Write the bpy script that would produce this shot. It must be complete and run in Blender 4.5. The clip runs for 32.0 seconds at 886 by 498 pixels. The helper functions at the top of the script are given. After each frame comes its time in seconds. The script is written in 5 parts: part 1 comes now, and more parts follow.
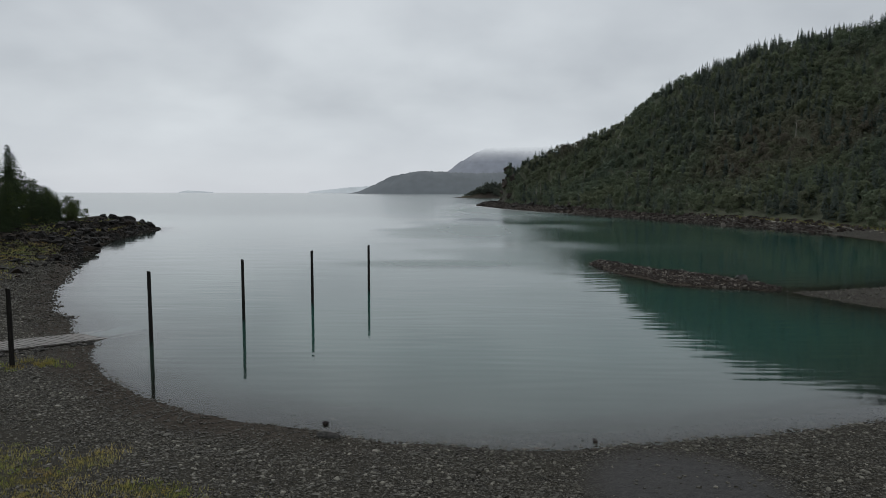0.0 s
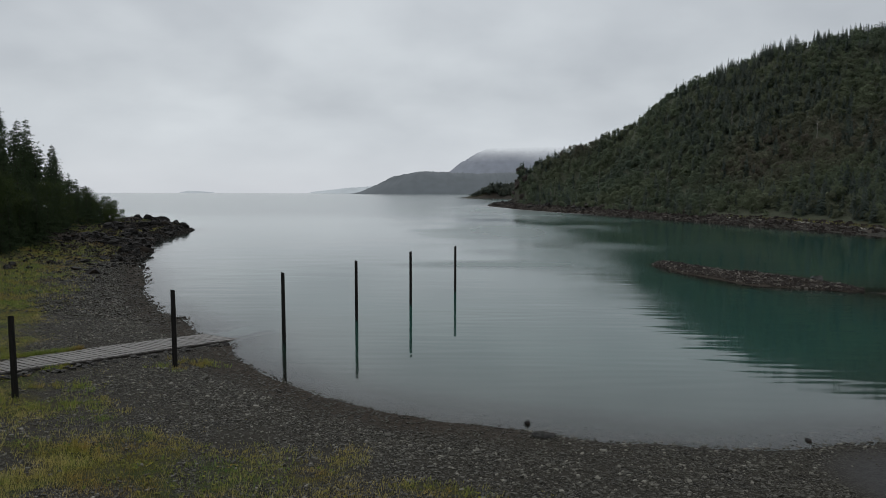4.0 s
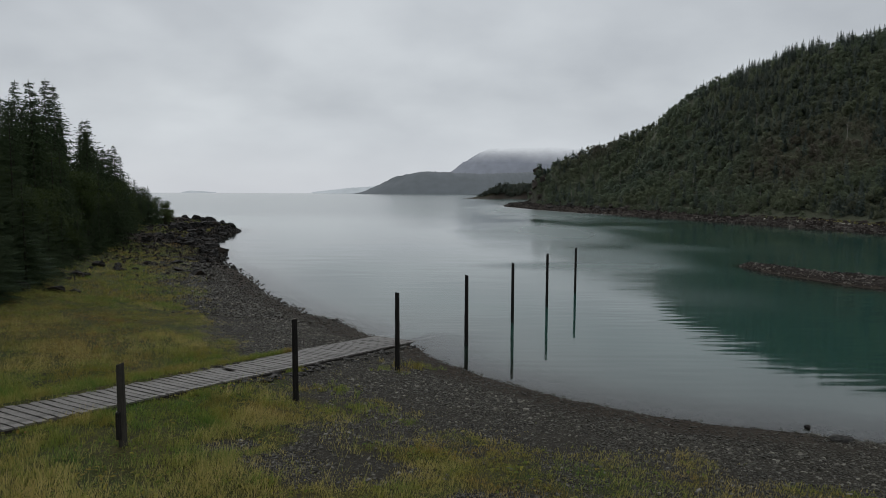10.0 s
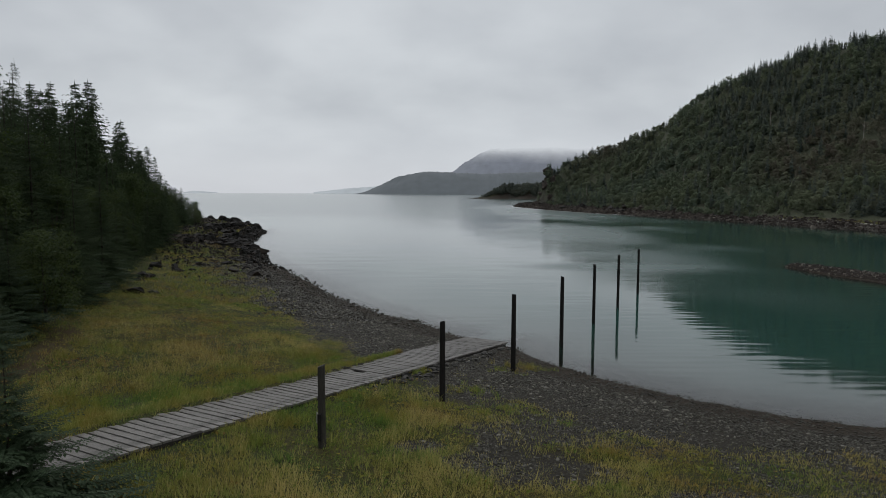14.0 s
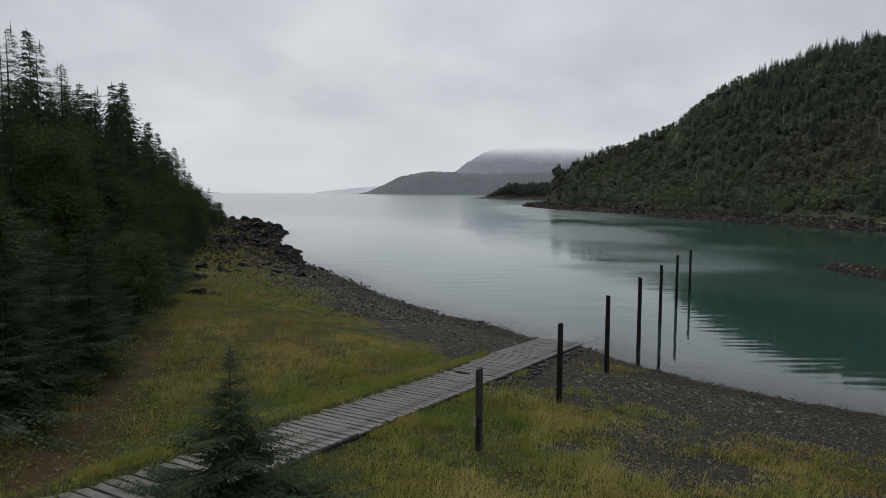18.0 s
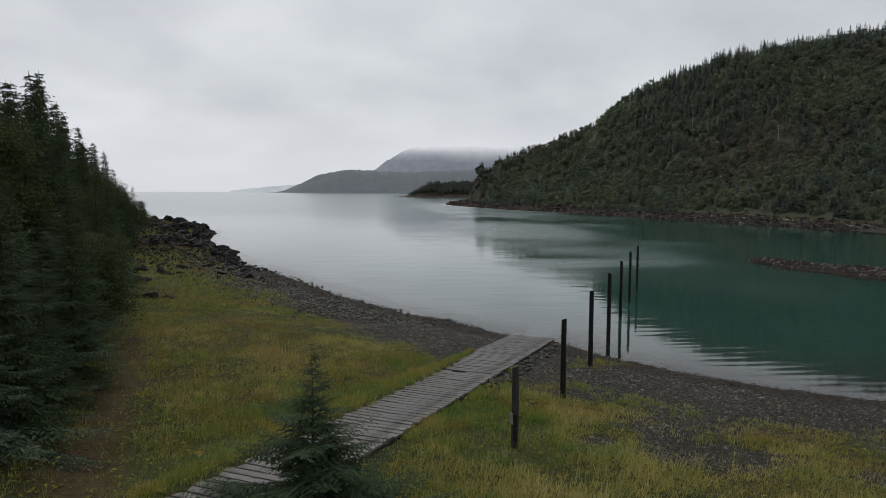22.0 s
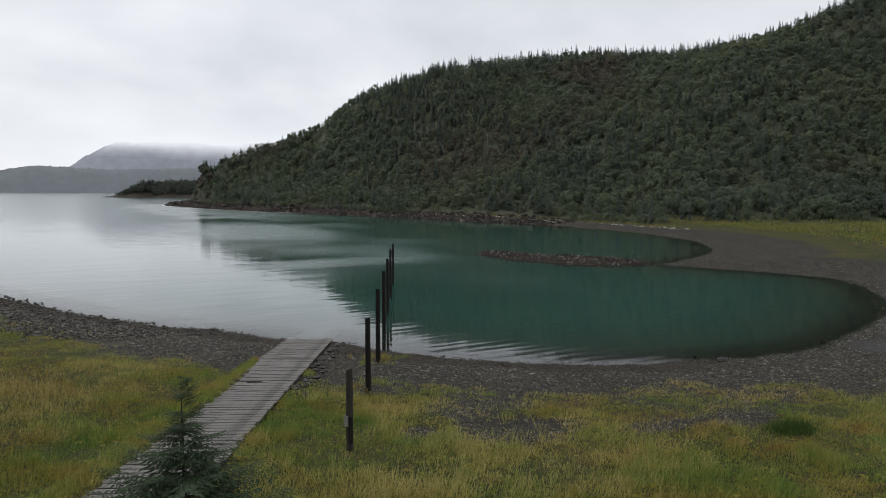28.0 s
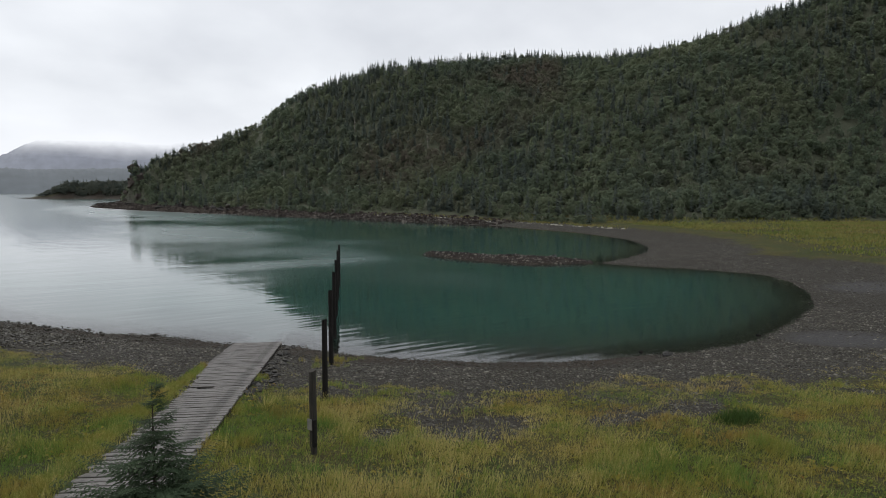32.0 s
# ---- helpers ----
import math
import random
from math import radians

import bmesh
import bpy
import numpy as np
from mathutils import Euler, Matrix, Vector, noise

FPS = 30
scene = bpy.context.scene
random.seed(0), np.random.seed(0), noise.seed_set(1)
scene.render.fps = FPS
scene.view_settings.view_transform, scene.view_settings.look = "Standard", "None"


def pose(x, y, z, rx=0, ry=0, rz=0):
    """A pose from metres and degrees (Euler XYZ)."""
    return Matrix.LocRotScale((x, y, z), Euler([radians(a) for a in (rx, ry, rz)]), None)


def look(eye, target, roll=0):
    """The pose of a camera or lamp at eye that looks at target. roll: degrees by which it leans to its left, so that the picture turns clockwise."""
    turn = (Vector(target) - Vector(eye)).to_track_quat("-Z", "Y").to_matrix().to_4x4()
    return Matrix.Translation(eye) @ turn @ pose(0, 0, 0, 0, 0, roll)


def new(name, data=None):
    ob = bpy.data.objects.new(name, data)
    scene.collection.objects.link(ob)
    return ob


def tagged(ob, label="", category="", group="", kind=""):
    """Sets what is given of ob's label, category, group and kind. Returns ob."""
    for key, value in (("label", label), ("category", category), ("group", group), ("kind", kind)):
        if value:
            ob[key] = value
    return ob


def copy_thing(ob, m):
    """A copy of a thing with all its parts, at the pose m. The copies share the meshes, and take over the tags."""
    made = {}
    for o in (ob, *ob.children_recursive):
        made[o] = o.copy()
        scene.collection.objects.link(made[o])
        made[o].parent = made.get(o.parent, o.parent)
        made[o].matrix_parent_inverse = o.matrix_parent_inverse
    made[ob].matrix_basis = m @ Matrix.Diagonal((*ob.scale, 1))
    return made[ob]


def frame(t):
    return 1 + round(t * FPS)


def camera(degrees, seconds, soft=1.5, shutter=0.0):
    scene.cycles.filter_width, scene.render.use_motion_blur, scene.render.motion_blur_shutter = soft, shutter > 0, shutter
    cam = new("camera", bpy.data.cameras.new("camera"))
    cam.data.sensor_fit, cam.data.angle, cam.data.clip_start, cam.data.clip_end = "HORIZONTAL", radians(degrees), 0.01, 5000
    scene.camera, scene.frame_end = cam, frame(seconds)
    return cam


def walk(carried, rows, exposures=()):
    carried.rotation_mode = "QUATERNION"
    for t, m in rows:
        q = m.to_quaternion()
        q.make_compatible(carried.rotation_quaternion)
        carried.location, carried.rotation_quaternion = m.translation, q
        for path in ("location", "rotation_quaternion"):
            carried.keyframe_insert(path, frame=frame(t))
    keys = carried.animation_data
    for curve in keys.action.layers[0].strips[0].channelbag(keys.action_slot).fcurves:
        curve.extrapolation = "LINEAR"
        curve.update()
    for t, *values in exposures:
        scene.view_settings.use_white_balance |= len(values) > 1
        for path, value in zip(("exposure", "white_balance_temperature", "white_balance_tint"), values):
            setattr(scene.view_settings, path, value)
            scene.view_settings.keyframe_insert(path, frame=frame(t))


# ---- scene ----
cam = camera(68.99, 32.0, soft=0.9)
PATH = [
    (0, (-4.079, 0.549, 8.36), (-4.122, 2.541, 8.184), 0.1),
    (1.5, (-6.839, 0.443, 8.497), (-6.882, 2.434, 8.319), 0.3),
    (3, (-9.584, 0.238, 8.423), (-9.627, 2.23, 8.248), 0.1),
    (6, (-15.013, -0.01, 8.488), (-15.057, 1.982, 8.313), 0.2),
    (7.5, (-17.616, -0.034, 8.539), (-17.66, 1.958, 8.364), 0.2),
    (9, (-20.112, -0.131, 8.533), (-20.156, 1.86, 8.358), 0.2),
    (11, (-23.123, -0.181, 8.558), (-23.166, 1.811, 8.384), 0.2),
    (13, (-25.773, -0.38, 8.6), (-25.818, 1.611, 8.425), 0.1),
    (14.5, (-27.583, -0.503, 8.64), (-27.63, 1.489, 8.466), 0.2),
    (16.5, (-29.76, -0.519, 8.664), (-29.81, 1.472, 8.488), 0.1),
    (18, (-31.237, -0.568, 8.695), (-31.29, 1.424, 8.52), 0.1),
    (19, (-32.13, -0.515, 8.688), (-32.183, 1.476, 8.512), 0.1),
    (20, (-32.907, -0.429, 8.66), (-32.964, 1.563, 8.484), 0.0),
    (20.5, (-33.283, -0.39, 8.663), (-33.333, 1.601, 8.486), -0.0),
    (21, (-33.695, -0.369, 8.666), (-33.7, 1.623, 8.487), 0.1),
    (21.5, (-34.029, -0.344, 8.689), (-33.935, 1.646, 8.509), 0.1),
    (22, (-34.361, -0.311, 8.677), (-34.166, 1.671, 8.498), 0.1),
    (22.5, (-34.687, -0.274, 8.674), (-34.404, 1.698, 8.494), 0.2),
    (23, (-34.999, -0.213, 8.684), (-34.61, 1.741, 8.504), 0.1),
    (23.5, (-35.293, -0.127, 8.651), (-34.798, 1.802, 8.473), 0.1),
    (24, (-35.558, -0.044, 8.624), (-34.96, 1.856, 8.447), 0.1),
    (24.5, (-35.798, 0.043, 8.613), (-35.102, 1.91, 8.436), 0.1),
    (25, (-36.01, 0.115, 8.637), (-35.234, 1.95, 8.46), 0.2),
    (25.5, (-36.183, 0.191, 8.645), (-35.343, 1.997, 8.467), 0.2),
    (27.5, (-36.8, 0.435, 8.68), (-35.844, 2.182, 8.502), 0.2),
    (28.5, (-37.026, 0.557, 8.695), (-36.02, 2.276, 8.519), 0.2),
    (30, (-37.283, 0.693, 8.687), (-36.223, 2.38, 8.513), 0.2),
    (31, (-37.373, 0.798, 8.639), (-36.268, 2.456, 8.466), 0.2),
    (32, (-37.453, 0.879, 8.632), (-36.314, 2.514, 8.459), 0.2),
]
walk(cam, [(t, look(eye, target, roll)) for t, eye, target, roll in PATH], exposures=[(0, -0.03, 6400, 9), (9, -0.1, 6430, 9.5), (15, -0.06, 6460, 10), (20, 0.06, 6500, 11), (22, 0.1, 6530, 11.5), (24, 0.2, 6530, 11.5), (28, 0.45, 6550, 12), (32, 0.53, 6560, 12)])

# ---------------------------------------------------------------- world, sun, exposure
SUN_EL, SUN_ROT = radians(42), radians(-25)
world = bpy.data.worlds.new("overcast_sky")
scene.world = world
world.use_nodes = True
wn, wl = world.node_tree.nodes, world.node_tree.links
wn.clear()


def wnode(kind, **inputs):
    n = wn.new(kind)
    for key, value in inputs.items():
        n.inputs[key.replace("_", " ")].default_value = value
    return n


def wmath(op, a, b=0.0):
    n = wn.new("ShaderNodeMath")
    n.operation = op
    for i, v in enumerate((a, b)):
        if isinstance(v, (int, float)):
            n.inputs[i].default_value = v
        else:
            wl.new(v, n.inputs[i])
    return n.outputs[0]


sky = wn.new("ShaderNodeTexSky")
sky.sky_type, sky.sun_disc = "NISHITA", False
sky.sun_elevation, sky.sun_rotation = SUN_EL, SUN_ROT
coord = wn.new("ShaderNodeTexCoord")
split = wn.new("ShaderNodeSeparateXYZ")
wl.new(coord.outputs["Generated"], split.inputs[0])
up = wmath("ADD", wmath("ABSOLUTE", split.outputs[2]), 0.34)
flat = wn.new("ShaderNodeCombineXYZ")
wl.new(wmath("DIVIDE", split.outputs[0], up), flat.inputs[0])
wl.new(wmath("DIVIDE", split.outputs[1], up), flat.inputs[1])
big = wnode("ShaderNodeTexNoise", Scale=1.15, Detail=3.0, Roughness=0.45, Distortion=0.4)
wl.new(flat.outputs[0], big.inputs["Vector"])
small = wnode("ShaderNodeTexNoise", Scale=3.4, Detail=4.0, Roughness=0.5)
wl.new(flat.outputs[0], small.inputs["Vector"])
cloud = wmath("ADD", wmath("MULTIPLY", big.outputs[0], 0.72), wmath("MULTIPLY", small.outputs[0], 0.28))
ramp = wn.new("ShaderNodeValToRGB")
ramp.color_ramp.elements[0].position, ramp.color_ramp.elements[0].color = 0.30, (0.44, 0.466, 0.50, 1)
ramp.color_ramp.elements[1].position, ramp.color_ramp.elements[1].color = 0.68, (0.70, 0.733, 0.757, 1)
wl.new(cloud, ramp.inputs[0])
# the cloud deck thins towards the horizon into an even pale haze
haze = wn.new("ShaderNodeMapRange")
haze.inputs["From Min"].default_value, haze.inputs["From Max"].default_value = 0.0, 0.16
haze.inputs["To Min"].default_value, haze.inputs["To Max"].default_value = 1.0, 0.0
haze.interpolation_type = "SMOOTHSTEP"
wl.new(wmath("ABSOLUTE", split.outputs[2]), haze.inputs["Value"])
hazed = wn.new("ShaderNodeMix")
hazed.data_type = "RGBA"
wl.new(wmath("MULTIPLY", haze.outputs[0], 0.75), hazed.inputs["Factor"])
wl.new(ramp.outputs[0], hazed.inputs["A"])
hazed.inputs["B"].default_value = (0.61, 0.64, 0.69, 1)
clouds = wnode("ShaderNodeBackground", Strength=1.05)
wl.new(hazed.outputs["Result"], clouds.inputs["Color"])
zenith = wn.new("ShaderNodeMapRange")
zenith.inputs["From Min"].default_value, zenith.inputs["From Max"].default_value = 0.30, 1.0
zenith.inputs["To Min"].default_value, zenith.inputs["To Max"].default_value = 1.05, 1.45
wl.new(wmath("ABSOLUTE", split.outputs[2]), zenith.inputs["Value"])
wl.new(zenith.outputs[0], clouds.inputs["Strength"])
clear = wnode("ShaderNodeBackground", Strength=0.06)
wl.new(sky.outputs[0], clear.inputs["Color"])
both = wn.new("ShaderNodeMixShader")
both.inputs[0].default_value = 0.94
wl.new(clear.outputs[0], both.inputs[1])
wl.new(clouds.outputs[0], both.inputs[2])
wl.new(both.outputs[0], wn.new("ShaderNodeOutputWorld").inputs[0])

sun = new("sun", bpy.data.lights.new("sun", "SUN"))
sun.data.energy, sun.data.angle, sun.data.color = 0.7, radians(25), (1.0, 0.97, 0.93)
sun.matrix_world = look((-30 * math.sin(-SUN_ROT), 30, 30), (0, 0, 0))

# ---------------------------------------------------------------- materials


def material(name, colours, scale=4.0, rough=0.9, bump=0.0, bump_scale=None, metal=0.0, coord_name="Object", detail=6.0, stretch=(1, 1, 1), spots=None, tint=None, random_amount=0.0, glow_through=0.0):
    """A surface with two scales of noise: colours is a list of (position, rgb); spots = (scale, rgb, share); tint = (attribute, rgb)."""
    m = bpy.data.materials.new(name)
    m.use_nodes = True
    nodes, links = m.node_tree.nodes, m.node_tree.links
    bsdf = nodes["Principled BSDF"]
    tc = nodes.new("ShaderNodeTexCoord")
    mp = nodes.new("ShaderNodeMapping")
    mp.inputs["Scale"].default_value = stretch
    links.new(tc.outputs[coord_name], mp.inputs["Vector"])
    n1 = nodes.new("ShaderNodeTexNoise")
    n1.inputs["Scale"].default_value, n1.inputs["Detail"].default_value, n1.inputs["Roughness"].default_value = scale, detail, 0.6
    links.new(mp.outputs[0], n1.inputs["Vector"])
    value = n1.outputs[0]
    if random_amount:
        info = nodes.new("ShaderNodeObjectInfo")
        a = nodes.new("ShaderNodeMath")
        a.operation = "MULTIPLY_ADD"
        links.new(info.outputs["Random"], a.inputs[0])
        a.inputs[1].default_value = random_amount
        b = nodes.new("ShaderNodeMath")
        b.operation = "SUBTRACT"
        links.new(value, b.inputs[0])
        b.inputs[1].default_value = random_amount / 2
        links.new(b.outputs[0], a.inputs[2])
        value = a.outputs[0]
    cr = nodes.new("ShaderNodeValToRGB")
    els = cr.color_ramp.elements
    while len(els) < len(colours):
        els.new(0.5)
    for e, (p, c) in zip(els, colours):
        e.position, e.color = p, (*c, 1)
    links.new(value, cr.inputs[0])
    out = cr.outputs[0]
    if spots:
        s_scale, s_rgb, share = spots
        n2 = nodes.new("ShaderNodeTexNoise")
        n2.inputs["Scale"].default_value, n2.inputs["Detail"].default_value = s_scale, 3.0
        links.new(tc.outputs[coord_name], n2.inputs["Vector"])
        mr = nodes.new("ShaderNodeMapRange")
        mr.inputs["From Min"].default_value, mr.inputs["From Max"].default_value = 0.62 - share * 0.3, 0.72 - share * 0.3
        links.new(n2.outputs[0], mr.inputs["Value"])
        mx = nodes.new("ShaderNodeMix")
        mx.data_type = "RGBA"
        links.new(mr.outputs[0], mx.inputs["Factor"])
        links.new(out, mx.inputs["A"])
        mx.inputs["B"].default_value = (*s_rgb, 1)
        out = mx.outputs["Result"]
    if tint:
        at = nodes.new("ShaderNodeAttribute")
        at.attribute_name = tint[0]
        mx = nodes.new("ShaderNodeMix")
        mx.data_type = "RGBA"
        links.new(at.outputs["Fac"], mx.inputs["Factor"])
        links.new(out, mx.inputs["A"])
        mx.inputs["B"].default_value = (*tint[1], 1)
        out = mx.outputs["Result"]
    links.new(out, bsdf.inputs["Base Color"])
    bsdf.inputs["Roughness"].default_value, bsdf.inputs["Metallic"].default_value = rough, metal
    bsdf.inputs["Specular IOR Level"].default_value = 0.2
    if glow_through:
        thin = nodes.new("ShaderNodeBsdfTranslucent")
        links.new(out, thin.inputs["Color"])
        leafy = nodes.new("ShaderNodeMixShader")
        leafy.inputs[0].default_value = glow_through
        links.new(bsdf.outputs[0], leafy.inputs[1])
        links.new(thin.outputs[0], leafy.inputs[2])
        links.new(leafy.outputs[0], nodes["Material Output"].inputs[0])
        bsdf.inputs["Specular IOR Level"].default_value = 0.12
    if bump:
        nb = nodes.new("ShaderNodeTexNoise")
        nb.inputs["Scale"].default_value, nb.inputs["Detail"].default_value = bump_scale or scale * 4, 4.0
        links.new(mp.outputs[0], nb.inputs["Vector"])
        bm = nodes.new("ShaderNodeBump")
        bm.inputs["Distance"].default_value = bump
        links.new(nb.outputs[0], bm.inputs["Height"])
        links.new(bm.outputs[0], bsdf.inputs["Normal"])
    return m


M_POST = material("weathered_pile", [(0.3, (0.006, 0.0055, 0.005)), (0.7, (0.018, 0.016, 0.014))], 3.0, 0.9, 0.01, 9, stretch=(5, 5, 0.6))
M_POST_GREY = material("grey_pile", [(0.3, (0.020, 0.018, 0.015)), (0.7, (0.060, 0.054, 0.045))], 3.0, 0.85, 0.01, 9, stretch=(6, 6, 0.5), spots=(2.0, (0.03, 0.028, 0.024), 0.4))
M_TAG = material("pale_tag", [(0.3, (0.17, 0.165, 0.15)), (0.7, (0.27, 0.26, 0.235))], 6.0, 0.6)
M_PLANK = material("grey_plank", [(0.25, (0.075, 0.068, 0.062)), (0.5, (0.115, 0.106, 0.097)), (0.75, (0.170, 0.156, 0.144))], 2.4, 0.5, 0.006, 14, stretch=(0.5, 6, 6), spots=(1.7, (0.060, 0.055, 0.048), 0.36), random_amount=0.18)
M_BEAM = material("black_beam", [(0.3, (0.012, 0.011, 0.009)), (0.7, (0.04, 0.035, 0.03))], 3.0, 0.85, 0.01, 10, stretch=(6, 0.6, 6))
M_ROCK = material("dark_rock", [(0.3, (0.008, 0.0075, 0.007)), (0.55, (0.018, 0.016, 0.014)), (0.8, (0.04, 0.035, 0.030))], 1.1, 0.8, 0.12, 3.0, spots=(0.6, (0.022, 0.016, 0.011), 0.3))
M_BOULDER = material("grey_boulder", [(0.3, (0.035, 0.034, 0.032)), (0.7, (0.125, 0.12, 0.112))], 3.0, 0.8, 0.03, 9)
M_CLIFF = material("tan_cliff", [(0.3, (0.035, 0.030, 0.027)), (0.55, (0.085, 0.07, 0.06)), (0.75, (0.20, 0.165, 0.14))], 0.5, 0.9, 0.2, 1.5)
M_EDGE_STONE = material("ramp_edge_stone", [(0.3, (0.016, 0.015, 0.013)), (0.7, (0.062, 0.058, 0.052))], 3.0, 0.7, 0.03, 9, random_amount=0.3)
M_PALE_BOULDER = material("pale_boulder", [(0.3, (0.4, 0.4, 0.39)), (0.7, (0.6, 0.6, 0.58))], 3.0, 0.85, 0.03, 9)
M_RUBBLE = material("brown_rubble", [(0.3, (0.014, 0.011, 0.0095)), (0.7, (0.040, 0.031, 0.026))], 0.8, 0.9, 0.02, 6, tint=("tint", (0.16, 0.14, 0.12)))
M_STONE = material("beach_stone", [(0.3, (0.0165, 0.0148, 0.011)), (0.7, (0.044, 0.0395, 0.029))], 0.7, 0.6, 0.0, tint=("tint", (0.32, 0.30, 0.25)))
M_STONE.node_tree.nodes["Principled BSDF"].inputs["Specular IOR Level"].default_value = 0.22
M_BARK = material("bark", [(0.3, (0.02, 0.017, 0.013)), (0.7, (0.055, 0.046, 0.038))], 5.0, 0.9, 0.02, 12, stretch=(3, 3, 0.6))
M_NEEDLE = material("spruce_needles", [(0.3, (0.020, 0.034, 0.015)), (0.7, (0.044, 0.066, 0.028))], 1.5, 0.75, tint=("tint", (0.074, 0.098, 0.052)), random_amount=0.25, glow_through=0.3)
M_SAPLING = material("sapling_needles", [(0.3, (0.018, 0.032, 0.016)), (0.7, (0.042, 0.066, 0.032))], 4.0, 0.7, tint=("tint", (0.085, 0.115, 0.066)), glow_through=0.25)
M_YOUNG = material("young_spruce_needles", [(0.3, (0.026, 0.046, 0.026)), (0.7, (0.058, 0.088, 0.048))], 4.0, 0.7, tint=("tint", (0.165, 0.205, 0.145)), glow_through=0.3)
M_LEAF = material("alder_leaves", [(0.3, (0.024, 0.042, 0.012)), (0.7, (0.052, 0.074, 0.020))], 0.9, 0.7, tint=("tint", (0.075, 0.095, 0.032)), random_amount=0.2, glow_through=0.4)
# distance haze painted into the far foliage: paler and bluer than near trees
M_HAZED_NEEDLE = material("hazed_spruce_foliage", [(0.3, (0.076, 0.098, 0.086)), (0.7, (0.108, 0.132, 0.112))], 0.05, 0.9, tint=("tint", (0.128, 0.148, 0.124)), glow_through=0.6)
M_HAZED_LEAF = material("hazed_alder_foliage", [(0.34, (0.094, 0.118, 0.096)), (0.5, (0.122, 0.154, 0.104)), (0.64, (0.154, 0.172, 0.112))], 0.02, 0.9, tint=("tint", (0.152, 0.174, 0.106)), glow_through=0.65, spots=(0.014, (0.140, 0.124, 0.098), 0.22))
M_HAZED_POINT = material("hazed_point_foliage", [(0.3, (0.066, 0.082, 0.070)), (0.7, (0.100, 0.118, 0.098))], 0.02, 0.9, tint=("tint", (0.110, 0.118, 0.092)), glow_through=0.5)
M_GRASS = material("meadow_grass", [(0.36, (0.110, 0.185, 0.040)), (0.46, (0.165, 0.215, 0.042)), (0.57, (0.225, 0.208, 0.046)), (0.69, (0.255, 0.170, 0.052))], 0.42, 0.6, tint=("tint", (0.47, 0.385, 0.15)), detail=4.0, spots=(0.22, (0.20, 0.135, 0.045), 0.02), glow_through=0.28)
M_TUSSOCK = material("tussock_grass", [(0.3, (0.028, 0.062, 0.014)), (0.7, (0.060, 0.105, 0.024))], 1.2, 0.6, tint=("tint", (0.11, 0.13, 0.04)), glow_through=0.25)
M_HERB = material("low_herbs", [(0.34, (0.070, 0.115, 0.018)), (0.48, (0.110, 0.130, 0.020)), (0.60, (0.18, 0.14, 0.022)), (0.70, (0.15, 0.075, 0.020))], 0.55, 0.6, tint=("tint", (0.28, 0.24, 0.04)), detail=3.0, glow_through=0.35)
M_RANK_HERB = material("rank_herbs", [(0.34, (0.040, 0.078, 0.014)), (0.46, (0.085, 0.095, 0.018)), (0.56, (0.175, 0.120, 0.024)), (0.66, (0.150, 0.068, 0.020))], 0.45, 0.6, tint=("tint", (0.28, 0.24, 0.045)), detail=4.0, glow_through=0.35)
M_FAR_GRASS = material("far_meadow_grass", [(0.36, (0.10, 0.135, 0.034)), (0.5, (0.165, 0.170, 0.048)), (0.64, (0.185, 0.145, 0.060))], 0.10, 0.7, tint=("tint", (0.24, 0.22, 0.07)), glow_through=0.35)


